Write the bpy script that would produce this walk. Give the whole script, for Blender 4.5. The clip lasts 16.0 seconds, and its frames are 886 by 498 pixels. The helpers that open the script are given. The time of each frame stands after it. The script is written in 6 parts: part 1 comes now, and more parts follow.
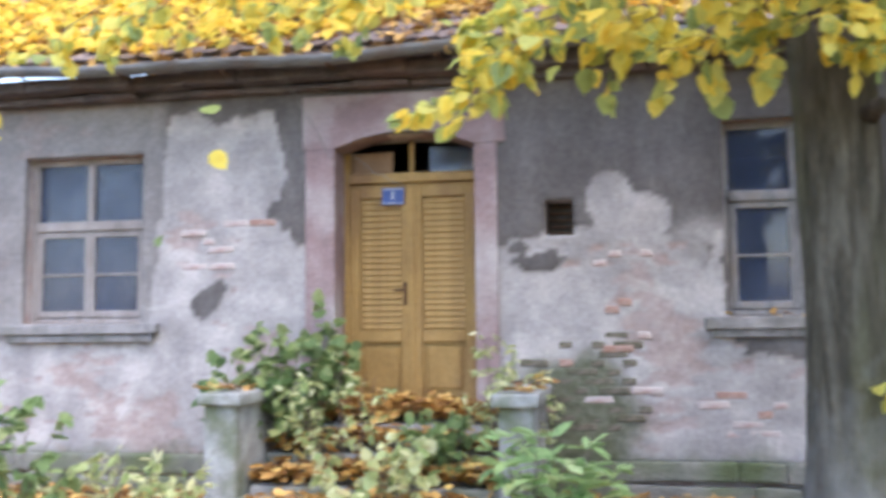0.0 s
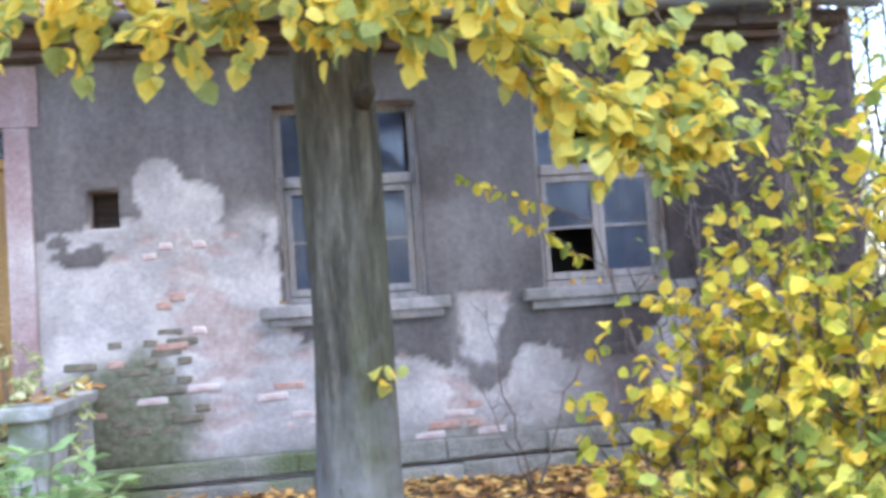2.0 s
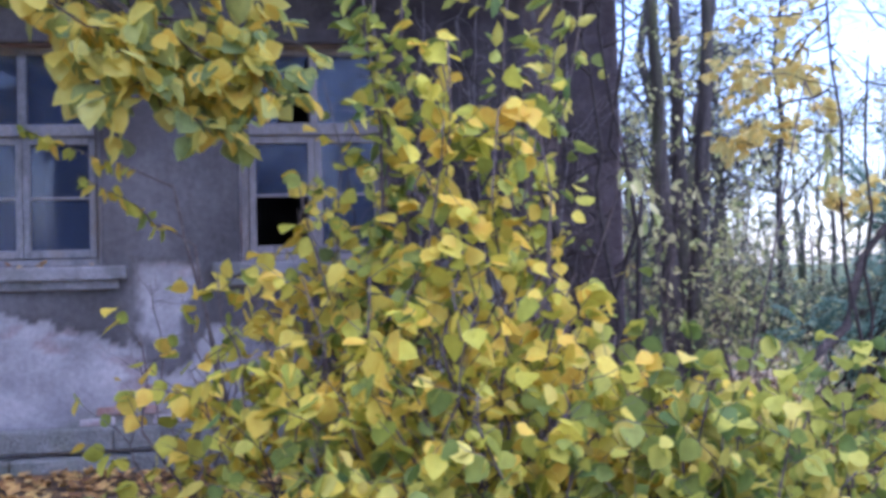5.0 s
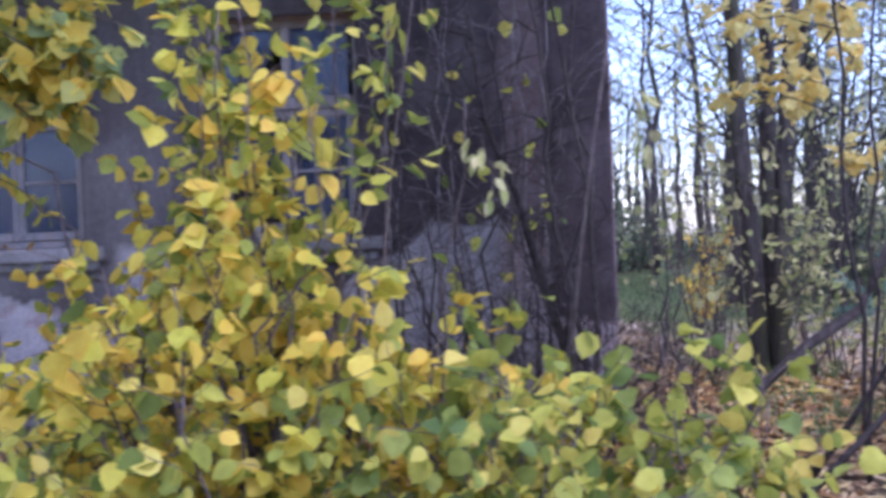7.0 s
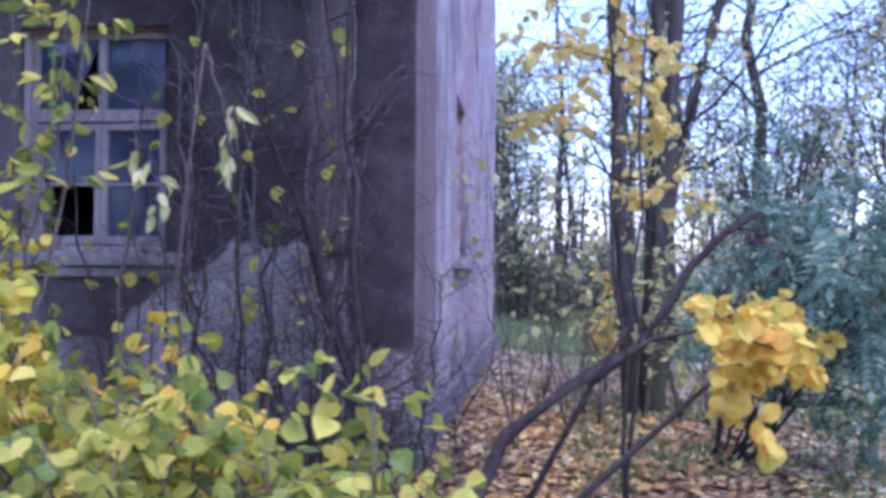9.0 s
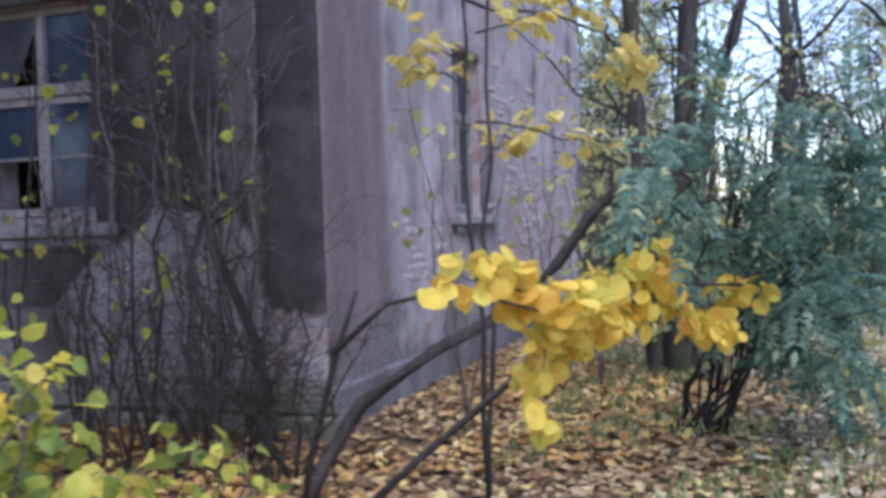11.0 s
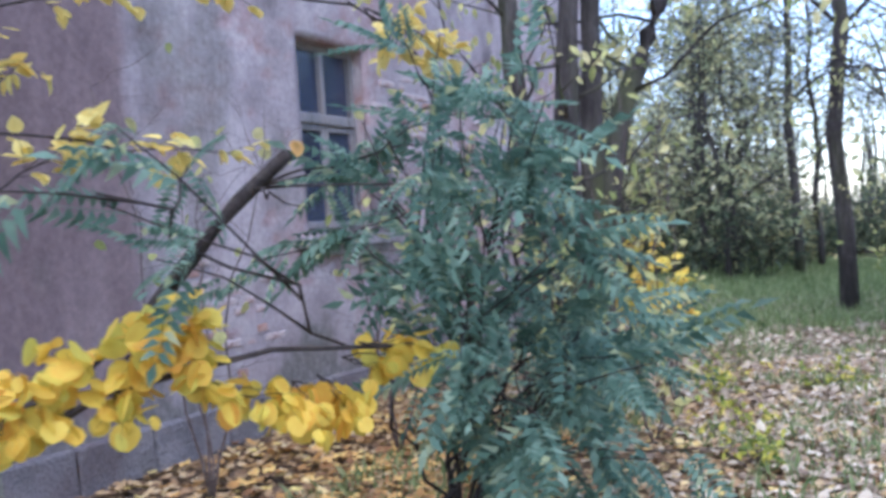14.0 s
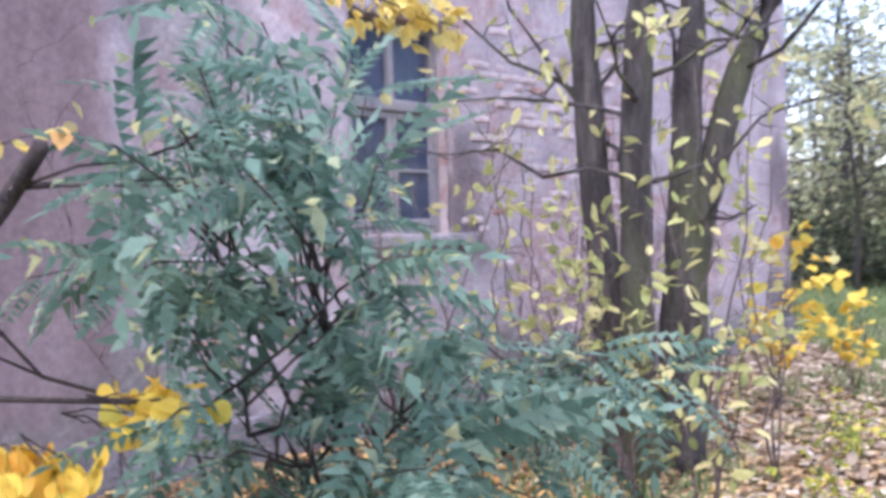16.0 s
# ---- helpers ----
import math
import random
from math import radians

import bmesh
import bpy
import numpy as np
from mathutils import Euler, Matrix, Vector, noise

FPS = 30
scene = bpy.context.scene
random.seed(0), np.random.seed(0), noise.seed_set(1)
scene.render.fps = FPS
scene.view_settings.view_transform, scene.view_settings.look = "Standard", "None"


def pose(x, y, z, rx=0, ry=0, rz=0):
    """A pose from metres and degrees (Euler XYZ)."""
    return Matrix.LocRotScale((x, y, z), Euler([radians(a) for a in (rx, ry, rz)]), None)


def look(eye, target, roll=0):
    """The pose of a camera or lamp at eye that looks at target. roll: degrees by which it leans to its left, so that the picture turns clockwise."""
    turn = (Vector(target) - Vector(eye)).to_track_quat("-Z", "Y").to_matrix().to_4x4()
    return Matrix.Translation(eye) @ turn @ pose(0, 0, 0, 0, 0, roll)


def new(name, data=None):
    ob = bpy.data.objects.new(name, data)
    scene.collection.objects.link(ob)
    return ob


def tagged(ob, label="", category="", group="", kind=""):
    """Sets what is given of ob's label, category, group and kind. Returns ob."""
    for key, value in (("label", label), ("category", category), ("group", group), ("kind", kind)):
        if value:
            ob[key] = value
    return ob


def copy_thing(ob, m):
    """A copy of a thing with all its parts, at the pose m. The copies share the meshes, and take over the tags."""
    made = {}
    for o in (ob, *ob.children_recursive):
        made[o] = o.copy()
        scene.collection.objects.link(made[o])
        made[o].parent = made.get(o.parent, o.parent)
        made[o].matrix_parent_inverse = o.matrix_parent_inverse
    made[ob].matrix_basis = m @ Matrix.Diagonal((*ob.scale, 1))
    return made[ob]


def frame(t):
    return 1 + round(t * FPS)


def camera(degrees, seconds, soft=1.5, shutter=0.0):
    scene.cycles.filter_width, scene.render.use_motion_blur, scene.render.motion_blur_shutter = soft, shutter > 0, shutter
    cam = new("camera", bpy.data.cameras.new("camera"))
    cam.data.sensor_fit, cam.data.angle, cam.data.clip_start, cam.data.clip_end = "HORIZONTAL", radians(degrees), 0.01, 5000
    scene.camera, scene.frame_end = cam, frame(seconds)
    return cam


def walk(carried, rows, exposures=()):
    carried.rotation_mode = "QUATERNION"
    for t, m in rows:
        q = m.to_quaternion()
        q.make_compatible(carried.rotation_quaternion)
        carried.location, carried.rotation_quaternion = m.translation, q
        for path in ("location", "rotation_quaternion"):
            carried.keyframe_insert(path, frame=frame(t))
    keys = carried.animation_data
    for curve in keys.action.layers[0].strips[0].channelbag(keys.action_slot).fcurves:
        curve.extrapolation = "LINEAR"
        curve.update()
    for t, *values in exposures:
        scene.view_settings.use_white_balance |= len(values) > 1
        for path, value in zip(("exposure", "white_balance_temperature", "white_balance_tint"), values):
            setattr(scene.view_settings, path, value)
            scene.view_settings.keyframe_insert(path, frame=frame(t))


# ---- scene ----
# camera and walk: seconds, place, turn
PATH = [
    (0, 1.714, -7.736, 1.452, 94.88, 0.57, 10.21),
    (0.5, 2.031, -7.704, 1.464, 95.09, 3.42, 4.48),
    (1, 2.297, -7.696, 1.445, 92.6, 3.99, -3.29),
    (1.5, 2.545, -7.614, 1.438, 92.64, 2.94, -7.58),
    (2, 2.778, -7.431, 1.462, 93.34, 3.99, -8.07),
    (2.5, 3.236, -7.385, 1.46, 91.9, 5.04, -8.12),
    (3, 3.601, -7.26, 1.449, 91.08, 4.33, -9.19),
    (3.5, 3.862, -7.087, 1.443, 89.17, 1.92, -11.2),
    (4, 4.435, -7.087, 1.447, 87.87, 4.56, -9.63),
    (4.5, 4.871, -6.987, 1.432, 91.46, 2.49, -9.54),
    (7, 6.924, -6.52, 1.474, 89.58, 2.19, 5.57),
    (7.5, 7.303, -6.395, 1.45, 91.8, -0.71, 4.11),
    (8, 7.628, -6.218, 1.452, 90.6, 0.2, 5.84),
    (8.5, 7.978, -6.215, 1.456, 88.58, 1.74, 7.22),
    (9, 8.319, -6.246, 1.427, 91.32, -0.42, 6.22),
    (11.5, 10.386, -5.105, 1.429, 88.42, 2.29, 19.26),
    (12, 10.662, -4.66, 1.421, 90.53, 1.15, 18.41),
    (12.5, 11.065, -4.404, 1.428, 91.92, 5.05, 25.35),
    (13, 11.449, -4.068, 1.463, 90.3, 5.33, 29.35),
    (13.5, 11.716, -3.654, 1.471, 90.03, 2.83, 26.72),
    (14, 11.892, -3.171, 1.459, 89.27, 3.92, 28.24),
    (14.5, 12.125, -2.737, 1.498, 89.73, 2.91, 33.37),
    (15, 12.249, -2.287, 1.482, 90.44, 0.21, 35.58),
    (15.5, 12.369, -1.836, 1.471, 90.95, 1.72, 38.92),
    (16, 12.53, -1.413, 1.5, 89.36, 1.78, 44.49)
]
cam = camera(50.09, 16.0, soft=3.7, shutter=0.5)
walk(cam, [(r[0], pose(*r[1:])) for r in PATH], exposures=[(0,2.40,6950,15),(0.5,2.40,6950,15),(1,2.90,6600,12),(1.5,2.95,6500,14),(2,2.90,6400,16),(2.5,2.45,6200,20),(3,2.20,6000,23),(3.5,2.05,5900,27),(4.5,1.90,5400,32),(7,1.70,5550,36),(7.5,1.82,5250,35),(8,1.82,5200,35),(8.5,1.82,5300,35),(9,1.83,5200,39),(11.5,1.64,6150,16),(12,1.67,5550,16),(12.5,1.72,6050,19),(13,1.77,6300,19),(14,1.88,5900,20),(14.5,2.38,6100,29),(15,1.93,6100,29),(15.5,2.38,6200,32),(16,2.45,6450,29)])

# light: overcast sky, wide weak sun
world = bpy.data.worlds.new("overcast_sky")
scene.world = world
world.use_nodes = True
wn = world.node_tree
sky = wn.nodes.new("ShaderNodeTexSky")
sky.sky_type = "NISHITA"
sky.sun_disc = False
sky.sun_elevation = radians(64)
sky.sun_rotation = radians(146)
sky.air_density = 1.0
sky.dust_density = 1.2
sky.ozone_density = 1.0
wn.nodes["Background"].inputs["Strength"].default_value = 0.15
wn.links.new(sky.outputs[0], wn.nodes["Background"].inputs["Color"])
sun = new("sun", bpy.data.lights.new("sun", "SUN"))
sun.data.energy = 0.5
sun.data.angle = radians(50)
sun.data.color = (1.0, 0.97, 0.94)
sun.matrix_world = look((0, 0, 0), (-0.22, 0.33, -0.92))


# ---- materials ----
def mat(name, colors, scale=4.0, rough=0.85, bump=0.3, fine=60.0, island=0.0, metal=0.0, stretch=(1, 1, 1), stain=None, stain_scale=0.7, dist=0.01):
    m = bpy.data.materials.new(name)
    m.use_nodes = True
    nt = m.node_tree
    n, l = nt.nodes, nt.links
    b = n["Principled BSDF"]
    tc = n.new("ShaderNodeTexCoord")
    mp = n.new("ShaderNodeMapping")
    mp.inputs["Scale"].default_value = stretch
    l.new(tc.outputs["Object"], mp.inputs["Vector"])
    big = n.new("ShaderNodeTexNoise")
    big.inputs["Scale"].default_value = scale
    big.inputs["Detail"].default_value = 8
    big.inputs["Roughness"].default_value = 0.65
    l.new(mp.outputs[0], big.inputs["Vector"])
    ramp = n.new("ShaderNodeValToRGB")
    el = ramp.color_ramp.elements
    while len(el) < len(colors):
        el.new(0.5)
    for i, c in enumerate(colors):
        el[i].position = 0.3 + 0.4 * i / max(1, len(colors) - 1)
        el[i].color = (*c, 1)
    l.new(big.outputs["Fac"], ramp.inputs[0])
    col = ramp.outputs[0]
    small = n.new("ShaderNodeTexNoise")
    small.inputs["Scale"].default_value = fine
    small.inputs["Detail"].default_value = 6
    l.new(mp.outputs[0], small.inputs["Vector"])
    if stain:
        sn = n.new("ShaderNodeTexNoise")
        sn.inputs["Scale"].default_value = stain_scale
        sn.inputs["Detail"].default_value = 7
        l.new(mp.outputs[0], sn.inputs["Vector"])
        sr = n.new("ShaderNodeMapRange")
        sr.inputs[1].default_value, sr.inputs[2].default_value = 0.48, 0.66
        l.new(sn.outputs["Fac"], sr.inputs[0])
        mx = n.new("ShaderNodeMixRGB")
        mx.inputs[2].default_value = (*stain, 1)
        l.new(sr.outputs[0], mx.inputs[0])
        l.new(col, mx.inputs[1])
        col = mx.outputs[0]
    if island:
        geo = n.new("ShaderNodeNewGeometry")
        hs = n.new("ShaderNodeHueSaturation")
        mr = n.new("ShaderNodeMapRange")
        mr.inputs[3].default_value, mr.inputs[4].default_value = 1 - island, 1 + island
        l.new(geo.outputs["Random Per Island"], mr.inputs[0])
        l.new(mr.outputs[0], hs.inputs["Value"])
        l.new(col, hs.inputs["Color"])
        col = hs.outputs[0]
    fm = n.new("ShaderNodeMixRGB")
    fm.blend_type = "OVERLAY"
    fm.inputs[0].default_value = 0.45
    l.new(col, fm.inputs[1])
    l.new(small.outputs["Fac"], fm.inputs[2])
    l.new(fm.outputs[0], b.inputs["Base Color"])
    b.inputs["Roughness"].default_value = rough
    b.inputs["Metallic"].default_value = metal
    b.inputs["Specular IOR Level"].default_value = 0.3
    if bump:
        ad = n.new("ShaderNodeMath")
        ad.operation = "ADD"
        l.new(big.outputs["Fac"], ad.inputs[0])
        l.new(small.outputs["Fac"], ad.inputs[1])
        bp = n.new("ShaderNodeBump")
        bp.inputs["Strength"].default_value = bump
        bp.inputs["Distance"].default_value = dist
        l.new(ad.outputs[0], bp.inputs["Height"])
        l.new(bp.outputs[0], b.inputs["Normal"])
    return m


def leaf_mat(name, stops, through_light=0.45, rough=0.55):
    """Leaves: each leaf takes its colour from the ramp at random; some light comes through."""
    m = bpy.data.materials.new(name)
    m.use_nodes = True
    n, l = m.node_tree.nodes, m.node_tree.links
    b = n["Principled BSDF"]
    geo = n.new("ShaderNodeNewGeometry")
    ramp = n.new("ShaderNodeValToRGB")
    el = ramp.color_ramp.elements
    while len(el) < len(stops):
        el.new(0.5)
    for i, (p, c) in enumerate(stops):
        el[i].position = p
        el[i].color = (*c, 1)
    l.new(geo.outputs["Random Per Island"], ramp.inputs[0])
    tc = n.new("ShaderNodeTexCoord")
    no = n.new("ShaderNodeTexNoise")
    no.inputs["Scale"].default_value = 22
    no.inputs["Detail"].default_value = 4
    l.new(tc.outputs["Object"], no.inputs["Vector"])
    mx = n.new("ShaderNodeMixRGB")
    mx.blend_type = "OVERLAY"
    mx.inputs[0].default_value = 0.5
    l.new(ramp.outputs[0], mx.inputs[1])
    l.new(no.outputs["Fac"], mx.inputs[2])
    l.new(mx.outputs[0], b.inputs["Base Color"])
    b.inputs["Roughness"].default_value = rough
    b.inputs["Specular IOR Level"].default_value = 0.25
    if through_light:
        tr = n.new("ShaderNodeBsdfTranslucent")
        l.new(mx.outputs[0], tr.inputs["Color"])
        ms = n.new("ShaderNodeMixShader")
        ms.inputs[0].default_value = through_light
        l.new(b.outputs[0], ms.inputs[1])
        l.new(tr.outputs[0], ms.inputs[2])
        l.new(ms.outputs[0], n["Material Output"].inputs["Surface"])
    return m


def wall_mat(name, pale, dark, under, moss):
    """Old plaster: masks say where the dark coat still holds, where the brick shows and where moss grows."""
    m = bpy.data.materials.new(name)
    m.use_nodes = True
    n, l = m.node_tree.nodes, m.node_tree.links
    b = n["Principled BSDF"]
    tc = n.new("ShaderNodeTexCoord")

    def noise_tex(scale, detail=8, rough=0.6, stretch=None):
        t = n.new("ShaderNodeTexNoise")
        t.inputs["Scale"].default_value = scale
        t.inputs["Detail"].default_value = detail
        t.inputs["Roughness"].default_value = rough
        if stretch:
            mp = n.new("ShaderNodeMapping")
            mp.inputs["Scale"].default_value = stretch
            l.new(tc.outputs["Object"], mp.inputs["Vector"])
            l.new(mp.outputs[0], t.inputs["Vector"])
        else:
            l.new(tc.outputs["Object"], t.inputs["Vector"])
        return t.outputs["Fac"]

    def ramp_of(fac, cols, lo=0.3, hi=0.7):
        r = n.new("ShaderNodeValToRGB")
        el = r.color_ramp.elements
        while len(el) < len(cols):
            el.new(0.5)
        for i, c in enumerate(cols):
            el[i].position = lo + (hi - lo) * i / (len(cols) - 1)
            el[i].color = (*c, 1)
        l.new(fac, r.inputs[0])
        return r.outputs[0]

    def mix(fac, a, c, kind="MIX", amount=None):
        x = n.new("ShaderNodeMixRGB")
        x.blend_type = kind
        if amount is None:
            l.new(fac, x.inputs[0])
        else:
            x.inputs[0].default_value = amount
        l.new(a, x.inputs[1])
        l.new(c, x.inputs[2])
        return x.outputs[0]

    def mask(attr):
        a = n.new("ShaderNodeAttribute")
        a.attribute_name = attr
        return a.outputs["Fac"]

    n1, n2, n3 = noise_tex(2.2), noise_tex(26), noise_tex(1.6, 9, 0.62, (1.3, 1.3, 0.5))
    c_pale = ramp_of(n1, pale)
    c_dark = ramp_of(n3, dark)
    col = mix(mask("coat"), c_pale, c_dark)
    col = mix(mask("under"), col, ramp_of(noise_tex(9), under))
    col = mix(mask("moss"), col, ramp_of(noise_tex(14), moss))
    # scattered damp spots, and the shade near the front's corner put into the colour
    col = mix(mask("damp_shade"), col, ramp_of(noise_tex(3.5), [(0.034, 0.027, 0.028), (0.056, 0.045, 0.046), (0.092, 0.076, 0.077)]))
    col = mix(None, col, n2, "OVERLAY", 0.45)
    col = mix(None, col, noise_tex(110, 4), "OVERLAY", 0.2)
    l.new(col, b.inputs["Base Color"])
    b.inputs["Roughness"].default_value = 0.93
    b.inputs["Specular IOR Level"].default_value = 0.15
    ad = n.new("ShaderNodeMath")
    l.new(n2, ad.inputs[0])
    l.new(noise_tex(70, 5), ad.inputs[1])
    bp = n.new("ShaderNodeBump")
    bp.inputs["Strength"].default_value = 0.5
    bp.inputs["Distance"].default_value = 0.012
    l.new(ad.outputs[0], bp.inputs["Height"])
    l.new(bp.outputs[0], b.inputs["Normal"])
    return m


def glass_mat(name, tint=(0.36, 0.46, 0.62), rough=0.06):
    m = bpy.data.materials.new(name)
    m.use_nodes = True
    n, l = m.node_tree.nodes, m.node_tree.links
    b = n["Principled BSDF"]
    b.inputs["Base Color"].default_value = (*tint, 1)
    b.inputs["Roughness"].default_value = rough
    b.inputs["Transmission Weight"].default_value = 1.0
    b.inputs["IOR"].default_value = 1.5
    tc = n.new("ShaderNodeTexCoord")
    no = n.new("ShaderNodeTexNoise")
    no.inputs["Scale"].default_value = 3.0
    l.new(tc.outputs["Object"], no.inputs["Vector"])
    bp = n.new("ShaderNodeBump")
    bp.inputs["Strength"].default_value = 0.12
    bp.inputs["Distance"].default_value = 0.01
    l.new(no.outputs["Fac"], bp.inputs["Height"])
    l.new(bp.outputs[0], b.inputs["Normal"])
    # a blue diffuse film painted on for the sky's reflection in the pane
    sky_film = n.new("ShaderNodeBsdfDiffuse")
    sky_film.inputs["Color"].default_value = (0.07, 0.09, 0.14, 1)
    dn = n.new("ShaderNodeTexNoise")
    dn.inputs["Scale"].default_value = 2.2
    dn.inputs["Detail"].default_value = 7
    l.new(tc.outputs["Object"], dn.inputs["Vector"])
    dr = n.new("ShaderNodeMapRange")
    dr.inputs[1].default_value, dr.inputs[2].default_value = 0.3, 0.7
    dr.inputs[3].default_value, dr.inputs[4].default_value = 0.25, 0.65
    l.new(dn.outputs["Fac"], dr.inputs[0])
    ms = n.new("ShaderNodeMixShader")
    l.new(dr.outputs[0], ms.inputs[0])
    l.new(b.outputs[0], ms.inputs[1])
    l.new(sky_film.outputs[0], ms.inputs[2])
    l.new(ms.outputs[0], n["Material Output"].inputs["Surface"])
    return m


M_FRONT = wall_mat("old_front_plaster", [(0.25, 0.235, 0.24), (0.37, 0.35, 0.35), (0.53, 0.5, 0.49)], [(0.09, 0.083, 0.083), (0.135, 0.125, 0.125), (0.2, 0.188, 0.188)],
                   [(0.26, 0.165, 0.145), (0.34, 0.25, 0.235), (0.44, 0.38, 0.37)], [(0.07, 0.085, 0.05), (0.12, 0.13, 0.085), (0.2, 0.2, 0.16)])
M_GABLE = wall_mat("old_gable_plaster", [(0.27, 0.235, 0.245), (0.38, 0.335, 0.345), (0.5, 0.455, 0.455)], [(0.16, 0.12, 0.122), (0.215, 0.162, 0.164), (0.28, 0.22, 0.22)],
                   [(0.3, 0.2, 0.19), (0.38, 0.29, 0.29), (0.46, 0.39, 0.39)], [(0.1, 0.1, 0.085), (0.17, 0.165, 0.15), (0.26, 0.25, 0.24)])
M_PLINTH = mat("plinth_cement", [(0.14, 0.14, 0.13), (0.24, 0.24, 0.22), (0.34, 0.33, 0.31)], 3.5, 0.95, 0.8, 45, stain=(0.12, 0.15, 0.08), stain_scale=1.2, dist=0.03)
M_PLINTH_STONE = mat("grey_plinth_stone", [(0.13, 0.125, 0.13), (0.21, 0.2, 0.21), (0.31, 0.295, 0.305)], 4.0, 0.95, 0.8, 45, stain=(0.15, 0.13, 0.135), stain_scale=2.0, dist=0.03)
M_CORNICE = mat("dark_cornice_plaster", [(0.07, 0.062, 0.064), (0.12, 0.105, 0.108), (0.2, 0.18, 0.18)], 3.5, 0.95, 0.7, 45, stain=(0.16, 0.11, 0.1), stain_scale=1.5, dist=0.03)
M_PINK = mat("pink_limewash", [(0.2, 0.145, 0.148), (0.28, 0.2, 0.205), (0.37, 0.3, 0.305)], 2.5, 0.92, 0.5, 50, stain=(0.42, 0.39, 0.395), stain_scale=1.3)
M_BRICK = mat("old_brick", [(0.27, 0.15, 0.12), (0.36, 0.22, 0.18), (0.44, 0.34, 0.31)], 8.0, 0.92, 0.6, 60)
M_BRICK_GREY = mat("limed_brick", [(0.36, 0.3, 0.29), (0.5, 0.44, 0.43), (0.58, 0.53, 0.52)], 8.0, 0.92, 0.6, 60, stain=(0.34, 0.2, 0.17), stain_scale=4)
M_BRICK_MOSS = mat("mossy_brick", [(0.07, 0.08, 0.05), (0.13, 0.12, 0.09), (0.24, 0.2, 0.17)], 7.0, 0.95, 0.7, 60)
M_SILL = mat("sill_cement", [(0.17, 0.165, 0.17), (0.26, 0.25, 0.255), (0.36, 0.345, 0.35)], 6.0, 0.9, 0.5, 60, stain=(0.15, 0.15, 0.13), stain_scale=2)
M_FRAME = mat("weathered_white_paint", [(0.14, 0.137, 0.14), (0.24, 0.237, 0.245), (0.37, 0.365, 0.375)], 5.0, 0.7, 0.35, 80, stain=(0.25, 0.22, 0.2), stain_scale=5, stretch=(1, 1, 0.4))
M_FRAME_GREY = mat("bare_grey_wood", [(0.18, 0.16, 0.15), (0.28, 0.25, 0.24), (0.36, 0.33, 0.32)], 6.0, 0.85, 0.5, 80, stretch=(1, 1, 0.3))
M_DOOR = mat("ochre_door_paint", [(0.25, 0.15, 0.05), (0.35, 0.215, 0.075), (0.43, 0.28, 0.11)], 3.0, 0.6, 0.35, 70, stain=(0.2, 0.11, 0.05), stain_scale=2.0, stretch=(1, 1, 0.35))
M_PLATE = mat("blue_enamel", [(0.03, 0.06, 0.2), (0.05, 0.1, 0.3)], 5.0, 0.35, 0.05, 60)
M_WHITE = mat("white_enamel", [(0.7, 0.7, 0.72), (0.8, 0.8, 0.8)], 6.0, 0.4, 0.05, 60)
M_METAL = mat("dull_zinc", [(0.1, 0.105, 0.115), (0.16, 0.17, 0.185), (0.25, 0.26, 0.28)], 4.0, 0.6, 0.3, 50, metal=0.0, stain=(0.12, 0.09, 0.07), stain_scale=2)
M_RUST = mat("rusty_iron", [(0.06, 0.04, 0.03), (0.14, 0.07, 0.04)], 20.0, 0.8, 0.4, 80, metal=0.3)
M_TILE = mat("grey_brown_roof_tile", [(0.13, 0.1, 0.095), (0.22, 0.17, 0.16), (0.32, 0.26, 0.25)], 5.0, 0.9, 0.5, 60)
# near-black stands in for the shade inside the rooms and the vent
M_DARK = mat("room_shade_plaster", [(0.05, 0.045, 0.04), (0.09, 0.08, 0.07)], 3.0, 0.95, 0.2, 40)
M_CARD = mat("brown_cardboard", [(0.2, 0.12, 0.07), (0.3, 0.19, 0.11)], 6.0, 0.9, 0.2, 60)
M_CLOTH = mat("grey_curtain", [(0.3, 0.29, 0.32), (0.5, 0.48, 0.52)], 6.0, 0.95, 0.3, 90, stretch=(4, 1, 0.3))
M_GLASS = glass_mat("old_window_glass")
M_STONE = mat("lichen_concrete", [(0.2, 0.21, 0.2), (0.33, 0.34, 0.34), (0.46, 0.47, 0.48)], 6.0, 0.92, 0.6, 50, stain=(0.14, 0.16, 0.1), stain_scale=2.2)
M_BARK = mat("lime_bark", [(0.035, 0.033, 0.027), (0.1, 0.092, 0.07), (0.21, 0.195, 0.16)], 9.0, 0.95, 1.0, 60, stretch=(1.4, 1.4, 0.22), stain=(0.12, 0.13, 0.07), stain_scale=1.3, dist=0.05)


